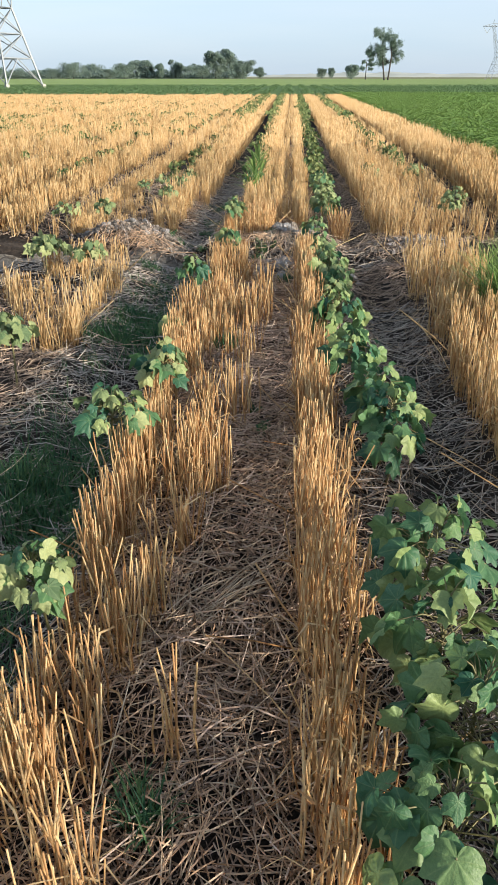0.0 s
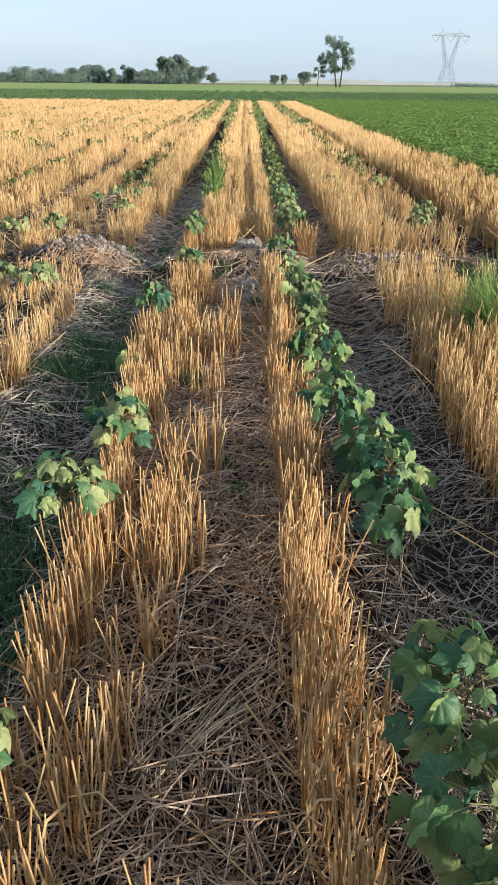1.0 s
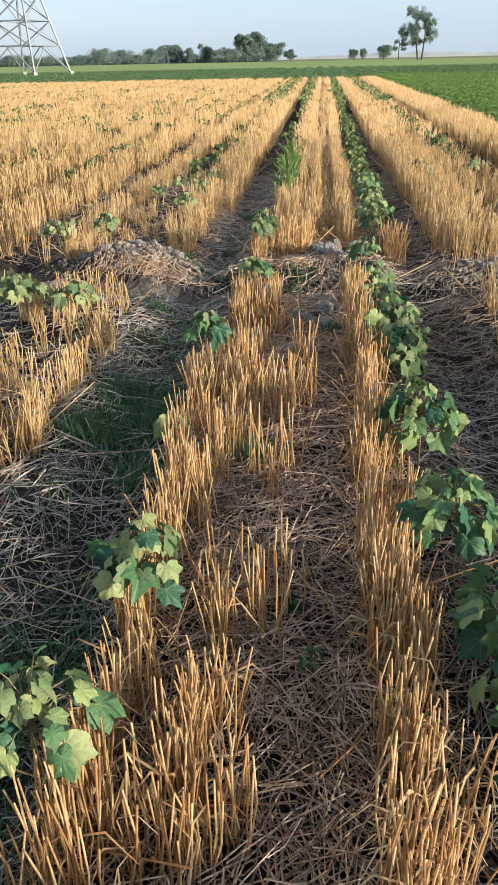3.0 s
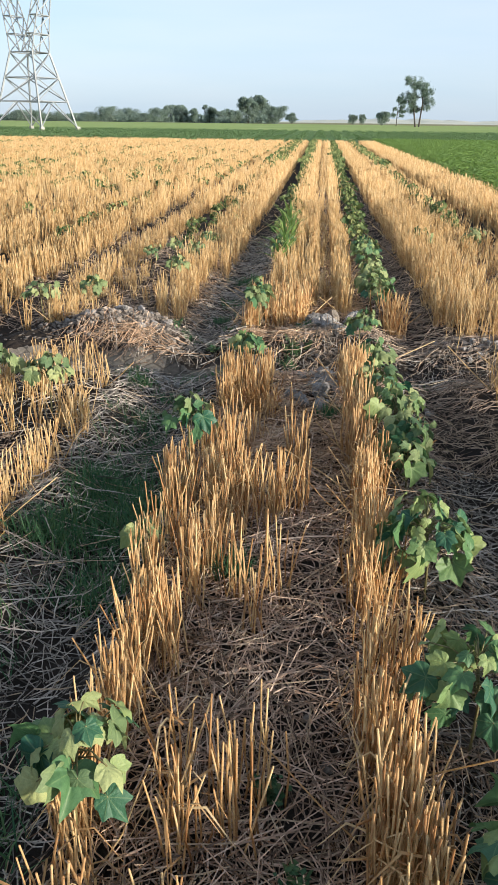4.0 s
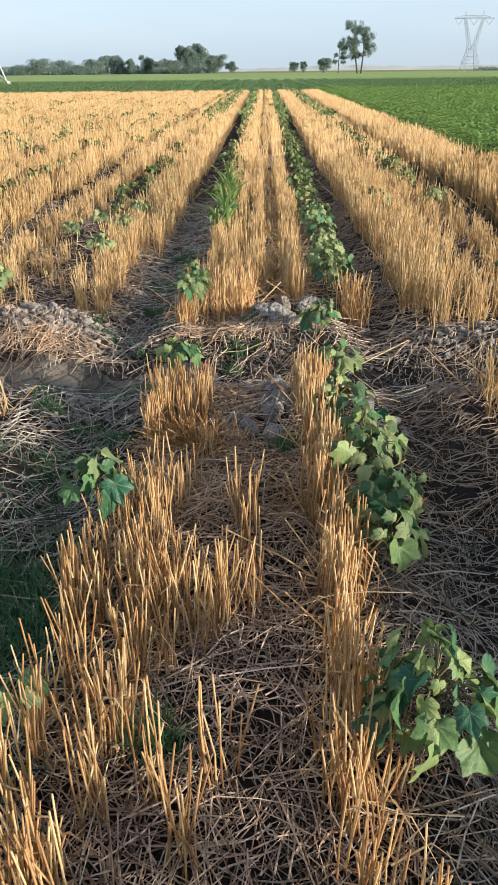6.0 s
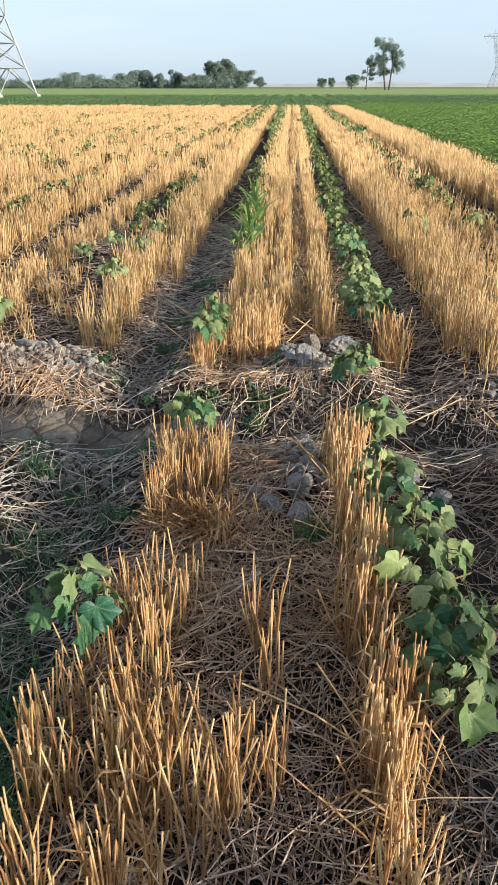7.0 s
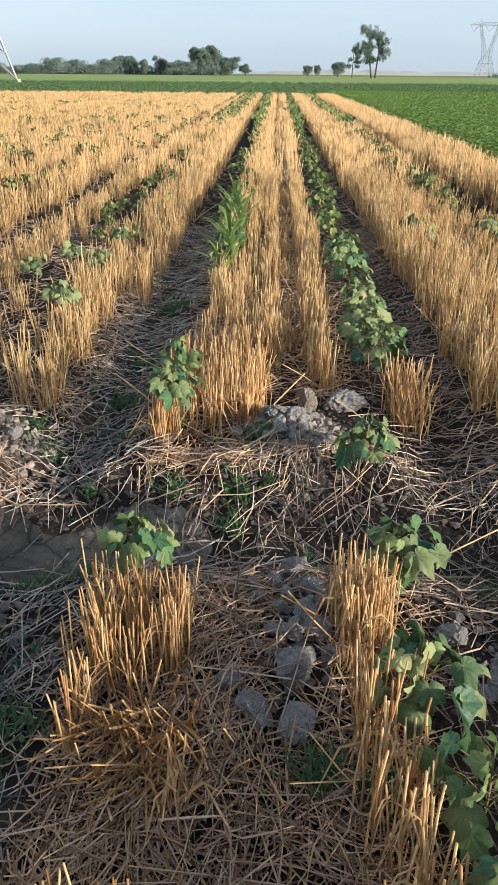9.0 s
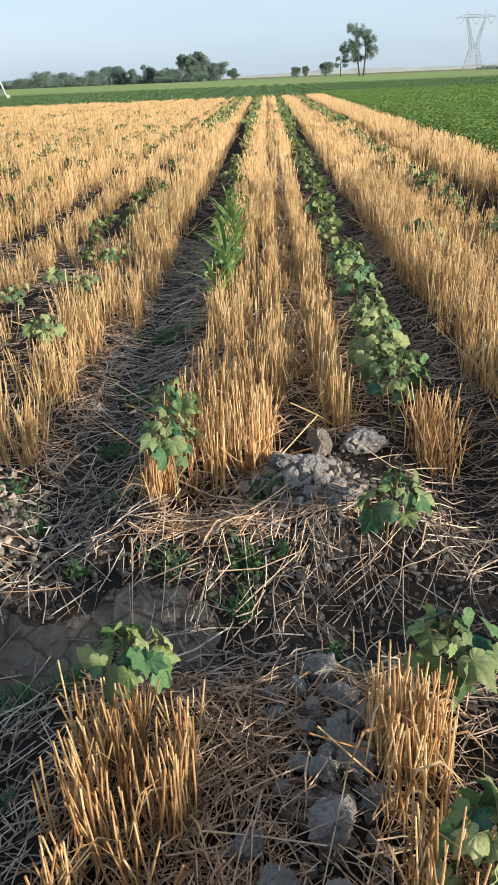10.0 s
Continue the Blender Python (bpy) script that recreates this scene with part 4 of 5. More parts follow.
def cotton_plant(x, y, h, width, count, seed, label):
    rr = random.Random(seed)
    stalks, seats = plant_frame(rr, h, width, count, 0.044 if y < 4.2 else 0.043 if y < 5.3 else 0.037, 0.74 if x < 0 else 0.56)
    root = new("cotton_plant")
    root.empty_display_size = 0.05
    root.matrix_basis = pose(x, y, float(ground_height(x, y)), 0, 0, 0)
    tagged(root, label, "cotton plant", "cotton rows")
    st = np.array(stalks)
    rad = np.full(st.shape[:2], 0.0013)
    rad[0] = (0.0042, 0.0034, 0.002)
    part("stem", mesh_from("stem", *tubes(st, rad, 4), STEM, smooth=True), root, "greenish-brown stem and leaf stalks")
    for p, out, up, size, roll in seats:
        part("leaf", rr.choice(PALE_LEAVES if x < -0.6 or x > 1.0 or (y > 3.8 or x < 0) and rr.random() < 0.55 else LEAVES), root, m=leaf_pose(p, out, up, size, roll))
    return root


GREEN = "leafy green cotton plant growing in the row beside stubble"
SMALL = "small cotton plant with few pale green leaves"
# the row on the sunny side: x, y, height, width, leaves
ROW_R = [(0.56, 0.90, 0.30, 0.13, 22), (0.60, 1.08, 0.33, 0.13, 24), (0.62, 1.26, 0.33, 0.13, 22), (0.58, 1.48, 0.36, 0.13, 24),
         (0.62, 2.20, 0.19, 0.09, 12), (0.62, 2.36, 0.26, 0.12, 20), (0.61, 2.50, 0.25, 0.11, 18), (0.57, 2.84, 0.26, 0.12, 20), (0.55, 3.36, 0.26, 0.13, 24),
         (0.56, 3.95, 0.18, 0.09, 12), (0.55, 4.10, 0.22, 0.10, 14), (0.52, 4.28, 0.24, 0.11, 16), (0.55, 4.48, 0.21, 0.09, 10), (0.51, 4.72, 0.22, 0.10, 13), (0.53, 5.17, 0.19, 0.09, 12),
         (0.48, 5.65, 0.165, 0.085, 14), (0.61, 6.42, 0.25, 0.11, 17), (0.60, 6.58, 0.25, 0.12, 18), (0.60, 6.78, 0.24, 0.11, 16), (0.62, 7.02, 0.24, 0.10, 14), (0.63, 7.25, 0.24, 0.10, 14), (0.64, 7.70, 0.25, 0.11, 15),
         (0.63, 8.10, 0.25, 0.12, 16), (0.63, 8.30, 0.24, 0.10, 14)]
for i, (px, py, ph, pw, pc) in enumerate(ROW_R):
    cotton_plant(px, py, ph, pw, pc, 100 + i, GREEN)
# the row on the shady side and the beds beyond: x, y, height, width, leaves
for i, (px, py, ph, pw, pc) in enumerate([(-0.15, 1.43, 0.28, 0.10, 15), (-0.15, 2.17, 0.31, 0.12, 16), (-0.11, 2.56, 0.29, 0.11, 15), (-0.18, 3.42, 0.15, 0.05, 4),
                                          (-0.17, 4.10, 0.26, 0.10, 10), (-0.06, 5.07, 0.215, 0.09, 12), (-0.06, 5.88, 0.235, 0.10, 13), (-0.10, 6.15, 0.26, 0.08, 12),
                                          (-0.06, 8.1, 0.22, 0.10, 12), (-0.05, 8.5, 0.24, 0.10, 12),
                                          (-0.72, 2.90, 0.29, 0.11, 16), (-1.08, 4.55, 0.26, 0.14, 24), (-0.82, 4.55, 0.23, 0.12, 16), (-1.32, 5.95, 0.24, 0.11, 11), (-1.12, 6.25, 0.22, 0.10, 10),
                                          (-0.71, 7.05, 0.23, 0.10, 10), (-0.75, 7.8, 0.21, 0.08, 7), (-0.95, 8.07, 0.21, 0.08, 7), (-0.72, 8.5, 0.21, 0.08, 7), (-1.06, 7.7, 0.21, 0.08, 7),
                                          (1.66, 6.72, 0.28, 0.11, 14), (1.60, 6.55, 0.26, 0.10, 12), (1.64, 8.95, 0.25, 0.11, 12), (1.18, 8.89, 0.25, 0.12, 12)]):
    cotton_plant(px, py, ph, pw, pc, 200 + i, SMALL if pc < 11 else GREEN)


def foliage(seed, h, width, count):
    """All the leaves of one plant seen from farther off."""
    rr = random.Random(seed)
    stalks, seats = plant_frame(rr, h, width, count)
    sets = []
    for p, out, up, size, roll in seats:
        m = np.array(leaf_pose(p, out, up, size, roll))
        v, f, _ = YOUNG[rr.randrange(4)]
        sets.append((v @ m[:3, :3].T + m[:3, 3], f))
    return stalks, join(sets)


def distant_cotton():
    protos = []
    for k in range(5):
        stalks, (v, f) = foliage(300 + k, 0.235, 0.10, 9)
        root = new("cotton_plant")
        tagged(root, "cotton plant in the long row, seen from afar", "cotton plant", "cotton rows")
        st = np.array(stalks)
        part("stem", mesh_from("stem", *tubes(st, np.full(st.shape[:2], 0.002), 3, False), STEM), root)
        part("foliage", mesh_from("foliage", v, f, COTTON_FAR, smooth=True), root)
        protos.append(root)
    rr = random.Random(8)
    spots = []
    for x, y0, y1, step in ((0.62, 8.6, 20, 0.25), (-0.10, 8.7, 20, 0.26), (1.70, 9.2, 20, 0.34), (-0.80, 9.0, 20, 0.55), (-1.02, 9.0, 20, 0.42), (-2.22, 9.0, 20, 0.6)):
        y = y0
        while y < y1:
            spots.append((x + rr.gauss(0, 0.04), y))
            y += step * rr.choice((0.6, 0.8, 1.0, 1.0, 1.7, 2.6))
    for _ in range(22):
        y = rr.uniform(9, 20)
        spots.append((rr.uniform(-0.36 * y, -1.5), y))
    spots = [(x - max(y - 10, 0) * (0.001 if x < 0 else -0.005 if x < 1 else 0.0), y) for x, y in spots]
    for i, (x, y) in enumerate(spots):
        m = pose(x, y, float(ground_height(x, y)), 0, 0, rr.uniform(0, 360)) @ Matrix.Scale(rr.uniform(0.7, 1.0) * (0.75 if x < -0.6 else 1.0), 4)
        if i < 5:
            protos[i].matrix_basis = m
        else:
            c = copy_thing(protos[i % 5], m)
            c.matrix_basis = m
    # beyond that the plants run together
    sets = []
    far = []
    for x, step in ((0.62, 0.3), (-0.10, 0.30), (1.70, 0.38), (-0.78, 0.7), (-1.05, 1.1), (-2.3, 2.0), (-3.9, 2.2)):
        for y in np.arange(20, FIELD_END, step):
            far.append((x - (y - 10) * (0.001 if x < 0 else -0.005 if x < 1 else 0.0) + rr.gauss(0, 0.05), y + rr.gauss(0, 0.2)))
    for _ in range(800):
        y = rr.uniform(14, FIELD_END)
        far.append((rr.uniform(-0.40 * y, -1.6), y))
    shapes = [foliage(400 + k, 0.27, 0.13, 7)[1] for k in range(4)]
    for x, y in far:
        v, f = shapes[rr.randrange(4)]
        sets.append((v * rr.uniform(0.8, 1.2) * (0.70 if x < -1.3 else 1.0) + np.array([x, y, float(ground_height(x, y))]), f))
    ob = new("far_cotton_rows", mesh_from("far_cotton_rows", *join(sets), COTTON_FAR, smooth=True))
    tagged(ob, "green cotton rows running away between the stubble", "cotton", kind="stuff")


distant_cotton()


# ---------------------------------------------------------------- grasses
def blade_mesh(blades):
    """Arching blades: each foot, heading, length, width, bend."""
    vs, fs, k = [], [], 0
    for (x, y, z), a, ln, w, bend in blades:
        c, s = math.cos(a), math.sin(a)
        for i in range(5):
            f = i / 4
            out = ln * (0.22 * f + bend * f * f)
            up = ln * (f - 0.55 * bend * f * f * 1.4)
            ww = w * (1 - f ** 2.2) * (0.6 + 0.8 * f * (1 - f) * 2) + 0.0003
            vs += [(x + c * out - s * ww, y + s * out + c * ww, z + up - 0.15 * ww), (x + c * out + s * ww, y + s * out - c * ww, z + up + 0.15 * ww)]
            if i:
                b = k + 2 * i
                fs.append((b - 2, b - 1, b + 1, b))
        k += 10
    return np.array(vs), np.array(fs)


def grass_tuft(x, y, r, n, ln, w, label, seed, material=None):
    rr = random.Random(seed)
    blades = []
    for _ in range(int(n * 3.0)):
        bx, by = rr.gauss(0, r * 0.6), rr.gauss(0, r * 0.6)
        blades.append(((bx, by, float(ground_height(x + bx, y + by) - ground_height(x, y)) - 0.004), rr.uniform(0, 6.28), ln * rr.uniform(0.5, 1.15), w * rr.uniform(0.6, 1.2), rr.uniform(0.05, 0.55)))
    ob = new("grass_tuft", mesh_from("grass_tuft", *blade_mesh(blades), material or GRASS, smooth=True))
    ob.matrix_basis = pose(x, y, float(ground_height(x, y)))
    tagged(ob, label, "grass", "weeds in the field", "stuff")


def furrow_grass():
    rr = random.Random(77)
    blades = []
    while len(blades) < 5000:
        x, y = rr.gauss(-0.38, 0.10), rr.uniform(0.8, 4.7)
        if float(wave(x * 2, y, 2.1)) + rr.uniform(-0.5, 0.5) < 0.0 or x > -0.19:
            continue
        blades.append(((x, y, float(ground_height(x, y)) - 0.004), rr.uniform(0, 6.28), rr.uniform(0.035, 0.10), rr.uniform(0.0010, 0.0021), rr.uniform(0.05, 0.7)))
    ob = new("furrow_grass", mesh_from("furrow_grass", *blade_mesh(blades), GRASS, smooth=True))
    tagged(ob, "thin dark green weed grass in the shaded furrow", "grass", kind="stuff")


furrow_grass()
LOW = "low tuft of green weed grass on the straw-strewn soil"
for i, (gx, gy, gr, gn, gl) in enumerate([(-0.42, 3.95, 0.10, 220, 0.09), (-0.34, 3.78, 0.12, 240, 0.09), (-0.50, 3.62, 0.10, 160, 0.10), (-0.36, 2.05, 0.10, 220, 0.08), (-0.46, 2.20, 0.10, 180, 0.09),
                                          (-0.30, 1.85, 0.09, 150, 0.08), (-0.30, 3.35, 0.09, 90, 0.08), (0.10, 1.05, 0.04, 40, 0.10), (0.32, 4.62, 0.035, 45, 0.08), (0.42, 4.58, 0.03, 30, 0.07), (0.19, 5.86, 0.04, 50, 0.05),
                                          (0.12, 5.50, 0.04, 50, 0.05), (-0.28, 4.75, 0.05, 40, 0.06), (0.06, 3.42, 0.04, 35, 0.12), (-0.35, 5.22, 0.06, 45, 0.05), (0.36, 5.28, 0.03, 30, 0.05), (-0.30, 7.6, 0.08, 80, 0.08),
                                          (-0.15, 6.05, 0.05, 50, 0.05), (0.14, 5.61, 0.035, 40, 0.05), (-0.22, 5.26, 0.05, 45, 0.05), (-0.55, 5.02, 0.06, 70, 0.06), (-0.62, 5.20, 0.05, 50, 0.05), (-0.34, 6.35, 0.06, 60, 0.06), (-0.32, 6.85, 0.07, 70, 0.06), (0.78, 5.28, 0.05, 45, 0.05), (-0.45, 5.85, 0.05, 40, 0.05), (-0.06, 5.62, 0.04, 40, 0.05), (-0.40, 4.90, 0.05, 40, 0.06)]):
    grass_tuft(gx, gy, gr, gn, gl, 0.0022, LOW, 500 + i)
for i, (gx, gy) in enumerate([(1.36, 3.80), (1.46, 3.95), (1.40, 3.62)]):
    grass_tuft(gx, gy, 0.06, 130, 0.46, 0.004, "tall upright clump of bright green grass beside stubble", 540 + i, SORGHUM)


def sorghum_plant(x, y, h, seed):
    rr = random.Random(seed)
    root = new("sorghum_plant")
    root.matrix_basis = pose(x, y, float(ground_height(x, y)))
    tagged(root, "young sorghum plant with long arching green blades", "sorghum", "sorghum in the row")
    part("stem", mesh_from("stem", *tubes(np.array([[(0, 0, 0), (0.004, 0, h * 0.3), (0, 0.004, h * 0.55)]]), np.array([[0.006, 0.005, 0.003]]), 4), SORGHUM), root)
    for i in range(12):
        a = i * 2.3 + rr.uniform(-0.4, 0.4)
        v, f = blade_mesh([((0, 0, h * (0.05 + 0.05 * i)), a, h * rr.uniform(0.6, 0.9), 0.012 * rr.uniform(0.8, 1.2), rr.uniform(0.25, 0.75))])
        part("blade", mesh_from("blade", v, f, SORGHUM, smooth=True), root)


for i, (sx, sy, sh) in enumerate([(-0.02, 8.0, 0.42), (-0.04, 8.35, 0.43), (0.0, 8.75, 0.45), (-0.02, 9.2, 0.43), (-0.06, 9.6, 0.42), (-0.06, 7.75, 0.32)]):
    sorghum_plant(sx, sy, sh, 600 + i)


# ---------------------------------------------------------------- green crop beside and beyond the stubble
def leaf_scatter(x, y, z, size, tilt):
    """Small kite-shaped leaves."""
    n = len(x)
    a = rng.uniform(0, 2 * math.pi, n)
    out = np.stack([np.cos(a), np.sin(a), rng.normal(0, tilt, n)], -1)
    side = np.stack([-np.sin(a), np.cos(a), rng.normal(0, tilt * 0.6, n)], -1)
    p = np.stack([x, y, z], -1)
    s = size[:, None]
    v = np.stack([p - out * s * 0.5, p + side * s * 0.42, p + out * s * 0.55 - np.array([0, 0, 1]) * s * 0.2, p - side * s * 0.42], 1).reshape(-1, 3)
    i = np.arange(n)[:, None] * 4
    return v, i + np.array([[0, 1, 2, 3]])


def crops():
    n = 150000
    y = 6 + 44 * rng.random(n) ** 0.85
    x = FIELD_SIDE + 0.05 + rng.random(n) ** 1.15 * np.maximum(0.40 * y + 0.5 - FIELD_SIDE, 0.6)
    clump = 0.75 + 0.25 * wave(x, y, 2.4)
    z = rng.random(n) ** 0.6 * 0.34 * clump * smooth01((x - FIELD_SIDE + 0.25) / 0.5)
    ob = new("green_crop", mesh_from("green_crop", *leaf_scatter(x, y, z + 0.02, rng.uniform(0.035, 0.07, n) * (0.8 + y / 90), 0.25), CROP))
    tagged(ob, "dense bright green young crop beside the stubble", "crop", kind="stuff")
    # rows of low dark crop across the far end
    n = 120000
    y = FIELD_END + 3 + 60 * rng.random(n) ** 1.3
    x = rng.uniform(-0.46, 0.46, n) * y * 1.05
    row = 1.5
    x = np.round(x / row) * row + rng.normal(0, 0.22, n)
    z = rng.random(n) * 0.20
    ob = new("far_crop_rows", mesh_from("far_crop_rows", *leaf_scatter(x, y, z, rng.uniform(0.07, 0.15, n), 0.25), ROWCROP))
    tagged(ob, "dark green row crop beyond the stubble field", "crop", kind="stuff")


crops()


# ---------------------------------------------------------------- low weeds
def weed(x, y, r, n, seed):
    """A low bushy weed: small leaves along short branches from one foot."""
    r2 = np.random.default_rng(seed)
    a, rise = r2.uniform(0, 2 * math.pi, 9), r2.uniform(0.35, 1.2, 9)
    tips = np.stack([np.cos(a) * np.cos(rise) * r, np.sin(a) * np.cos(rise) * r, np.sin(rise) * r + 0.004], -1)
    p = tips[r2.integers(0, 9, n)] * r2.uniform(0.15, 1.05, n)[:, None] + r2.normal(0, 0.005, (n, 3))
    p[:, 2] = np.maximum(p[:, 2], 0.003)
    ob = new("weed", mesh_from("weed", *leaf_scatter(p[:, 0], p[:, 1], p[:, 2], r2.uniform(0.008, 0.016, n), 0.6), WEED))
    ob.matrix_basis = pose(x, y, float(ground_height(x, y)))
    tagged(ob, "low bushy dark green weed on bare soil", "weed", "weeds in the field", "stuff")


for i, (wx, wy, wr, wc) in enumerate([(0.13, 5.60, 0.055, 150), (0.20, 5.63, 0.05, 120), (0.19, 5.88, 0.05, 110), (-0.28, 5.62, 0.05, 100), (-0.55, 5.98, 0.06, 120), (-0.25, 5.95, 0.05, 90), (0.20, 2.72, 0.045, 80),
                                      (0.03, 2.30, 0.05, 100), (0.24, 2.52, 0.05, 90), (-0.20, 4.72, 0.05, 90), (-0.30, 4.95, 0.05, 90), (-0.05, 5.62, 0.045, 80), (0.33, 5.33, 0.05, 90), (0.42, 4.62, 0.05, 90)]):
    weed(wx, wy, wr, wc, 700 + i)


# ---------------------------------------------------------------- far trees
def tree(x, y, h, width, seed, label, base=0.18):
    rr = random.Random(seed)
    r2 = np.random.default_rng(seed)
    root = new("tree")
    root.matrix_basis = pose(x, y, 0)
    tagged(root, label, "tree", "trees along the horizon")
    paths, rads, tips = [], [], []
    top = Vector((rr.uniform(-0.1, 0.1) * width, rr.uniform(-0.1, 0.1) * width, h * rr.uniform(0.72, 0.85)))
    foot = Vector((0, 0, 0))
    r = 0.022 * h
    paths.append([foot, top * 0.45 + Vector((rr.uniform(-0.03, 0.03) * h, 0, 0)), top])
    rads.append([r, r * 0.7, r * 0.25])
    for k in range(9):
        f = rr.uniform(0.30, 0.95)
        a = rr.uniform(0, 6.28)
        b = top * f
        reach = width * 0.5 * rr.uniform(0.5, 0.95) * (1.15 - 0.5 * f)
        e = b + Vector((math.cos(a) * reach, math.sin(a) * reach, rr.uniform(0.04, 0.22) * h))
        e.z = min(e.z, h * 0.93)
        paths.append([b, b.lerp(e, 0.5) + Vector((0, 0, 0.03 * h)), e])
        rads.append([r * 0.4, r * 0.3, r * 0.12])
        tips.append(e)
    tips.append(top)
    part("trunk", mesh_from("trunk", *tubes(np.array([[tuple(p) for p in q] for q in paths]), np.array(rads), 4, False), BARK, smooth=True), root, "brown trunk with limbs")
    vs = []
    for e in tips:
        for k in range(3):
            c = np.array(e) + r2.normal(0, 1, 3) * np.array([width * 0.10, width * 0.10, h * 0.06])
            d = r2.normal(0, 1, (250, 3))
            d /= np.linalg.norm(d, axis=1, keepdims=True)
            vs.append(c + d * width * rr.uniform(0.09, 0.19) * r2.uniform(0.5, 1.1, (250, 1)) * np.array([1, 1, 0.8]))
    d = r2.normal(0, 1, (2600, 3))
    d /= np.linalg.norm(d, axis=1, keepdims=True)
    vs.append(np.array([0, 0, h * 0.50]) + d * np.array([width * 0.42, width * 0.42, h * 0.48]) * r2.uniform(0.45, 1.02, (2600, 1)))
    p = np.concatenate(vs)
    p = p[(p[:, 2] > h * base * 0.3) & (p[:, 2] < h * 1.04)]
    size = r2.uniform(0.027, 0.047, len(p)) * min(width, h)
    part("crown", mesh_from("crown", *leaf_scatter(p[:, 0], p[:, 1], p[:, 2], size, 0.9), HAZED_TREELEAF), root, "dense green crown, greyed by haze put into its colour")


def lone_tree(x, y, h, width, seed, stems, label):
    """An open tree: forked trunks, rising limbs, and loose sprays of leaves along them."""
    rr = random.Random(seed)
    r2 = np.random.default_rng(seed)
    root = new("tree")
    root.matrix_basis = pose(x, y, 0)
    tagged(root, label, "tree", "trees along the horizon")
    paths, rads, sprays = [], [], []
    for k in range(stems):
        side = (k - (stems - 1) / 2) * 2
        foot = Vector((side * 0.05 * width, 0, 0))
        top = Vector((side * 0.13 * width + rr.uniform(-0.05, 0.05) * width, rr.uniform(-0.1, 0.1) * width, h * (0.90 - 0.06 * k)))
        mid = foot.lerp(top, 0.5) + Vector((side * 0.03 * width, 0, 0))
        r = 0.020 * h
        paths.append([foot, mid, top])
        rads.append([r, r * 0.65, r * 0.2])
        sprays.append((top, 0.13))
        for j in range(9):
            f = 0.30 + 0.65 * (j + rr.random()) / 9
            base = foot.lerp(mid, f * 2) if f < 0.5 else mid.lerp(top, f * 2 - 1)
            a = rr.uniform(0, 6.28)
            reach = width * rr.uniform(0.24, 0.50) * (1.1 - 0.55 * f)
            end = base + Vector((math.cos(a) * reach, math.sin(a) * reach, h * rr.uniform(0.02, 0.15)))
            end.z = min(end.z, h * 0.95)
            paths.append([base, base.lerp(end, 0.5) + Vector((0, 0, 0.02 * h)), end])
            rads.append([r * 0.35, r * 0.25, r * 0.1])
            sprays += [(end, rr.uniform(0.09, 0.15)), (base.lerp(end, 0.6), rr.uniform(0.07, 0.12))]
    part("trunk", mesh_from("trunk", *tubes(np.array([[tuple(p) for p in q] for q in paths]), np.array(rads), 5, False), BARK, smooth=True), root, "brown trunk with limbs")
    pts = []
    for c, size in sprays:
        for _ in range(5):
            o = np.array(c) + r2.normal(0, size * width * 0.42, 3)
            pts.append(o + r2.normal(0, size * width * 0.26, (150, 3)))
    p = np.concatenate(pts)
    p = p[(p[:, 2] > h * 0.20) & (p[:, 2] < h * 1.02)]
    part("crown", mesh_from("crown", *leaf_scatter(p[:, 0], p[:, 1], p[:, 2], r2.uniform(0.10, 0.22, len(p)), 0.9), HAZED_TREELEAF), root, "open green crown, greyed by haze put into its colour")


lone_tree(28.2, 250, 13.6, 10.6, 1, 2, "tall airy tree with two trunks alone in the field")
lone_tree(25.6, 290, 9.2, 5.6, 2, 1, "slim young tree beside the tall one")
tree(21.4, 300, 5.0, 5.0, 3, "low rounded bush behind green crops")
# direction, rise, breadth of each crown along the line of trees, all about 400 m off
LINE = [(-0.330, 0.0085, 0.018), (-0.309, 0.0050, 0.016), (-0.289, 0.0085, 0.020), (-0.262, 0.0142, 0.026), (-0.240, 0.0130, 0.024), (-0.217, 0.0070, 0.014), (-0.200, 0.0130, 0.022), (-0.186, 0.0162, 0.024),
        (-0.169, 0.0155, 0.012), (-0.156, 0.0140, 0.010), (-0.138, 0.0165, 0.014), (-0.122, 0.0105, 0.018), (-0.106, 0.0125, 0.018), (-0.090, 0.0265, 0.022), (-0.074, 0.0275, 0.022), (-0.058, 0.0165, 0.020),
        (-0.037, 0.0092, 0.010), (0.036, 0.0088, 0.009), (0.047, 0.0092, 0.008), (-0.352, 0.0100, 0.020), (-0.376, 0.0090, 0.022)]
for i, (az, el, br) in enumerate(LINE):
    dist = 400 + 25 * math.sin(i * 1.9)
    tree(az * dist + 0.25, dist, 1.2 + el * dist, br * dist * 1.25, 20 + i, "rounded shelter-belt tree on the horizon", 0.10)


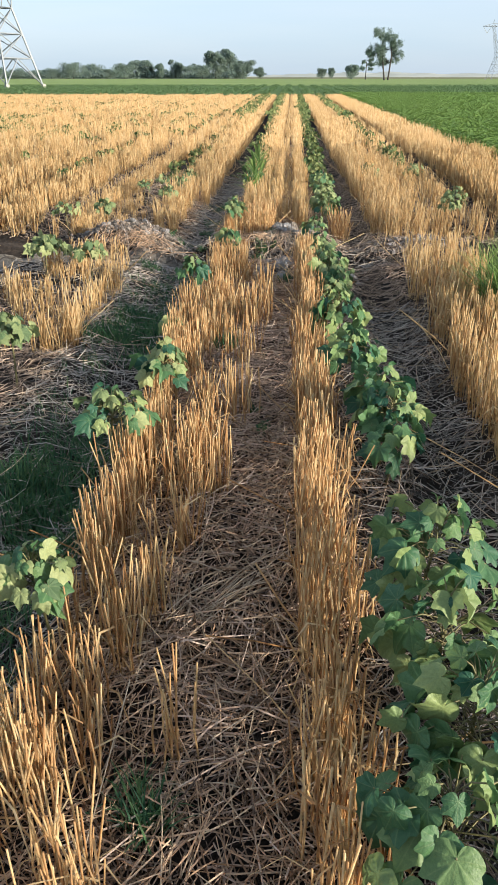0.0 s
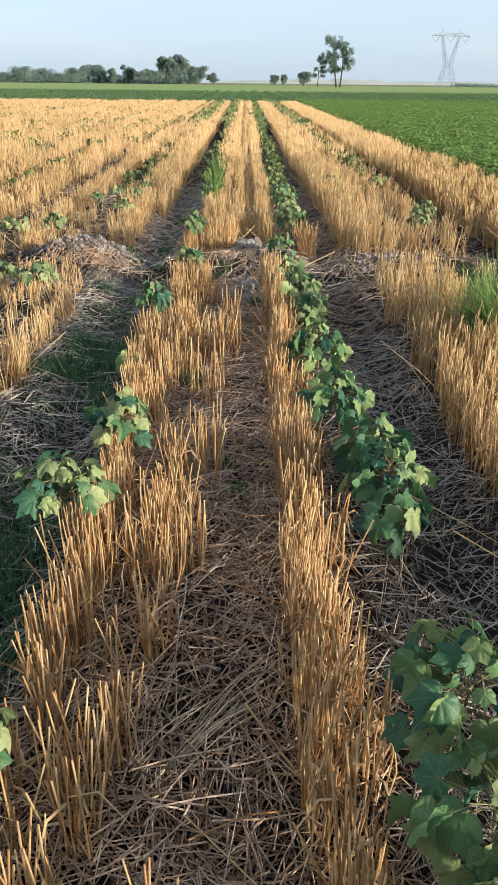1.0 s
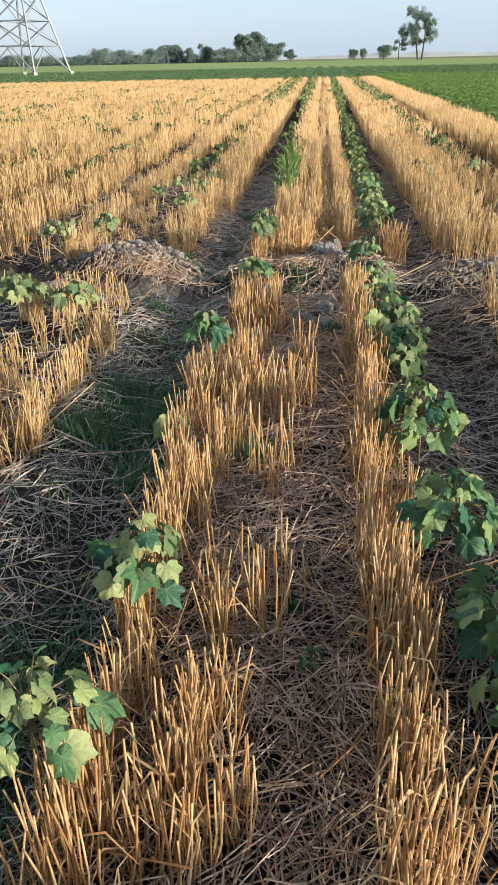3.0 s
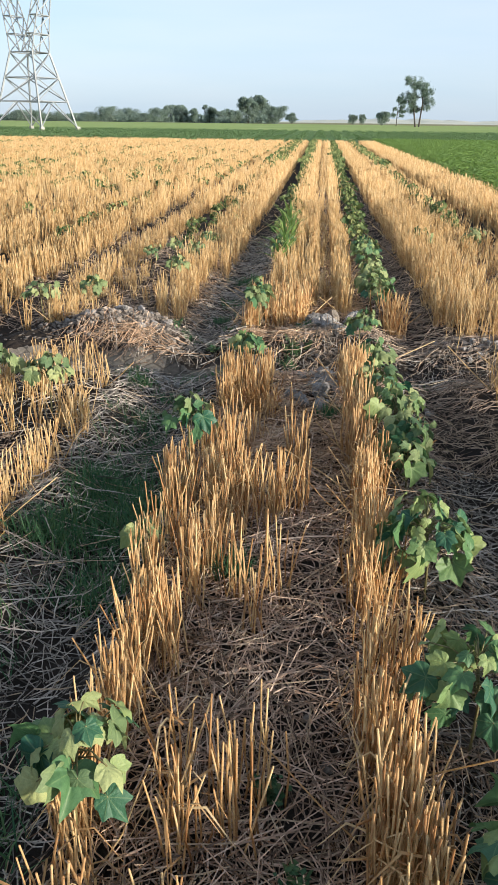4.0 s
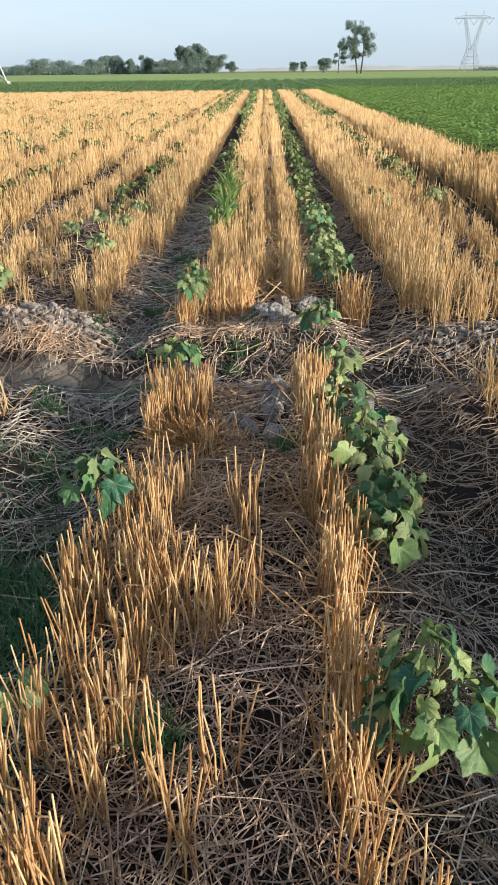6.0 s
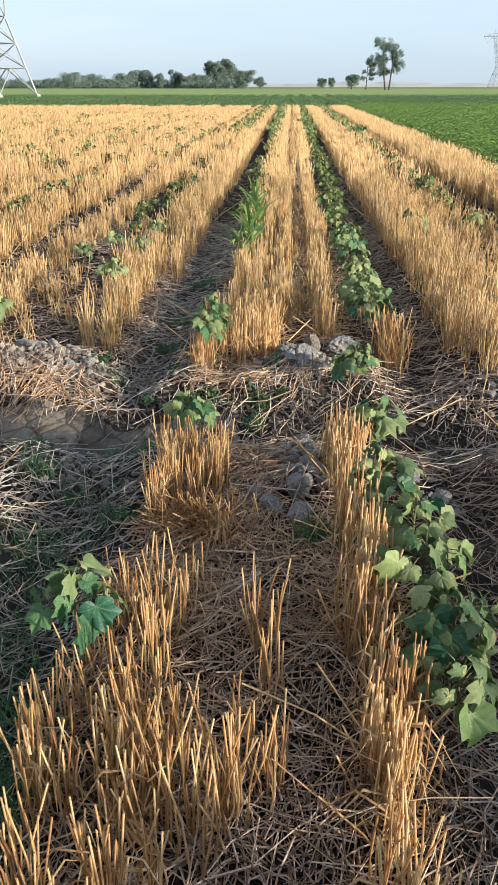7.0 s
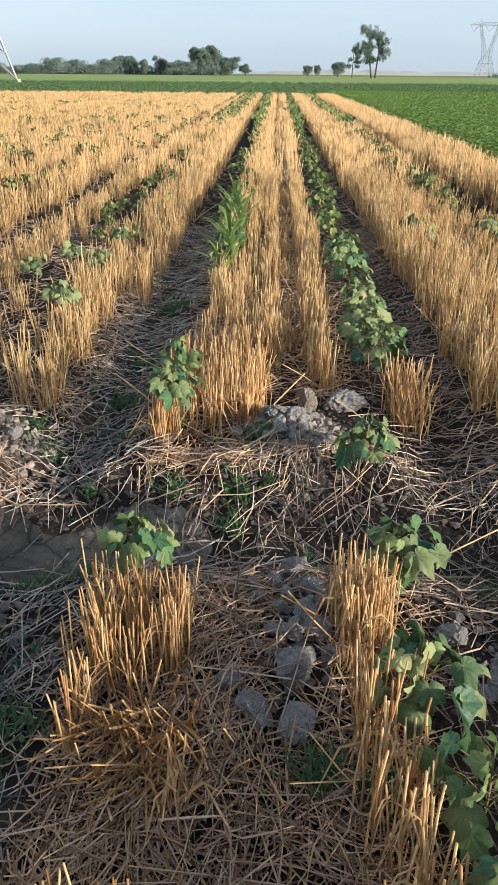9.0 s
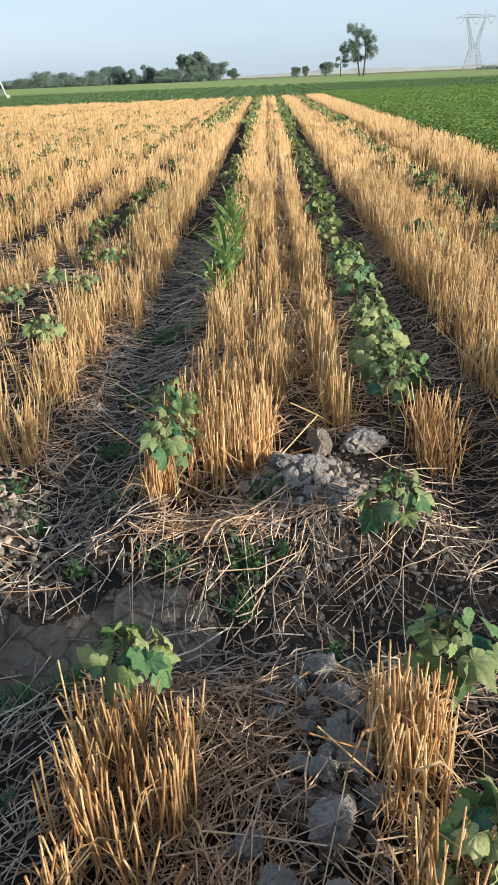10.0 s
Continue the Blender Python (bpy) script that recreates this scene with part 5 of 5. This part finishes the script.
def hedge():
    n = 16000
    x = rng.uniform(-175, -22, n)
    z = rng.random(n) * 4.4 * (0.7 + 0.4 * wave(x, 0, 0.12))
    y = 415 + rng.normal(0, 5, n)
    ob = new("hedge_row", mesh_from("hedge_row", *leaf_scatter(x, y, z, rng.uniform(0.5, 1.0, n), 0.8), HAZED_TREELEAF))
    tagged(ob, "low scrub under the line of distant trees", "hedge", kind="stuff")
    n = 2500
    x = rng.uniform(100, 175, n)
    ob = new("hedge_row", mesh_from("hedge_row", *leaf_scatter(x, 400 + rng.normal(0, 4, n), rng.random(n) * (1.4 + 0.5 * wave(x, 0, 0.2)), rng.uniform(0.5, 0.9, n), 0.8), HAZED_TREELEAF))
    tagged(ob, "dark low scrub on the horizon", "hedge", kind="stuff")


hedge()


def hills():
    gx = np.arange(-300, 1500, 6.0)
    gy = np.array([900, 940, 1000, 1060, 1120, 1200.0])
    prof = np.array([-0.4, 0.35, 0.65, 0.75, 0.6, -0.2])
    xx, yy = np.meshgrid(gx, gy)
    top = np.clip(5.5 + 3.0 * wave(xx, yy, 0.012) + 2.2 * wave(xx, 0, 0.05) + 1.0 * wave(xx, 0, 0.16), 1.2, 13) * smooth01((xx + 130) / 200)
    v = np.stack([xx, yy, top * prof[:, None]], -1).reshape(-1, 3)
    idx = np.arange(len(v)).reshape(xx.shape)
    f = np.stack([idx[:-1, :-1], idx[:-1, 1:], idx[1:, 1:], idx[1:, :-1]], -1).reshape(-1, 4)
    ob = new("backdrop_hills", mesh_from("backdrop_hills", v, f, DUNE, smooth=True))
    tagged(ob, "low pale sandy hills on the horizon", "hills", kind="structure")


hills()


# ---------------------------------------------------------------- pylons
def bars(pairs, r):
    p = np.array(pairs, float)
    return tubes(p, np.full(p.shape[:2], r), 4)


def lattice(name, pairs, r, root, metal):
    for pr in pairs:
        part(name, mesh_from(name, *bars([pr], r), metal), root)


def pylon(x, y, turn, thick, label, size=1.0, base=2.9, waist=1.27, metal=STEEL):
    root = new("pylon")
    root.matrix_basis = pose(x, y, 0, 0, 0, turn) @ Matrix.Scale(size, 4)
    tagged(root, label, "pylon", "pylons")
    B, W, HW, HT = base, waist, 6.9, 16.2        # half base, half waist, waist height, height of the crossarm
    corner = [(-1, -1), (1, -1), (1, 1), (-1, 1)]

    def at(cx, cy, z):
        k = B + (W - B) * z / HW
        return (cx * k, cy * k, z)
    for cx, cy in corner:
        leg = part("leg", mesh_from("leg", *bars([[at(cx, cy, 0.0), at(cx, cy, HW)]], 0.085 * thick), metal), root, "steel angle leg")
        part("footing", mesh_from("footing", *tubes(np.array([[(cx * B, cy * B, -0.1), (cx * B, cy * B, 0.35)]]), np.array([[0.3, 0.24]]), 4), CONCRETE), leg, "pale concrete footing")
    lv = [0.3, 2.6, 4.7, HW]
    for s in range(4):
        a, b = corner[s], corner[(s + 1) % 4]
        prs = []
        for z0, z1 in zip(lv[:-1], lv[1:]):
            pa0, pb0, pa1, pb1 = at(*a, z0), at(*b, z0), at(*a, z1), at(*b, z1)
            if z0 < 1:
                mid = tuple((np.array(pa1) + np.array(pb1)) / 2)
                prs += [[pa0, mid], [pb0, mid]]
            else:
                prs += [[pa0, pb1], [pb0, pa1]]
            prs.append([pa1, pb1])
        lattice("brace", prs, 0.05 * thick, root, metal)
    # two splayed arms of the cat's head, each a lattice of four chords
    for sx in (-1, 1):
        prs = []
        n = 6
        for k in range(n + 1):
            f = k / n
            z = HW + (HT - HW) * f
            xi, xo = sx * (0.10 + 2.7 * f ** 0.9), sx * (W + 2.3 * f ** 1.2)
            w = W * (1 - 0.75 * f)
            ring = [(xi, -w, z), (xo, -w, z), (xo, w, z), (xi, w, z)]
            if k:
                prs += [[prev[i], ring[i]] for i in range(4)]
                prs += [[prev[0], ring[1]], [prev[1], ring[2]], [prev[2], ring[3]], [prev[3], ring[0]]]
            prs += [[ring[i], ring[(i + 1) % 4]] for i in range(4)]
            prev = ring
        lattice("arm_bar", prs, 0.05 * thick, root, metal)
    prs = []
    for w in (-0.35, 0.35):
        prs += [[(-7.0, 0, HT + 0.15), (-3.6, w, HT + 0.9)], [(-3.6, w, HT + 0.9), (3.6, w, HT + 0.9)], [(3.6, w, HT + 0.9), (7.0, 0, HT + 0.15)], [(-7.0, 0, HT), (7.0, 0, HT)]]
        for k in range(-6, 6):
            prs.append([(k, w * 0.8, HT + 0.85 * (1 - abs(k) / 8)), (k + 1, w * 0.8, HT)])
    for sx in (-1, 1):
        prs += [[(sx * 2.9, 0, HT + 0.9), (sx * 3.2, 0, HT + 2.1)], [(sx * 3.6, 0, HT + 0.9), (sx * 3.2, 0, HT + 2.1)]]
    lattice("crossarm_bar", prs, 0.06 * thick, root, metal)
    for x0, x1 in ((-6.8, -3.9), (-1.6, 1.6), (3.9, 6.8)):
        mx = (x0 + x1) / 2
        for xs in (x0, x1):
            part("insulator_string", mesh_from("insulator_string", *bars([[(xs, 0, HT), (mx, 0, HT - 2.0)]], 0.07 * thick), INSULATOR), root, "dark slanting insulator string")



pylon(-29.5, 85.0, -18.4, 1.15, "lattice steel pylon standing in the green field", 1.045, 2.9, 1.31)
pylon(71.6, 297.0, 8.0, 0.85, "slender lattice pylon far off on the horizon", metal=FAR_STEEL)
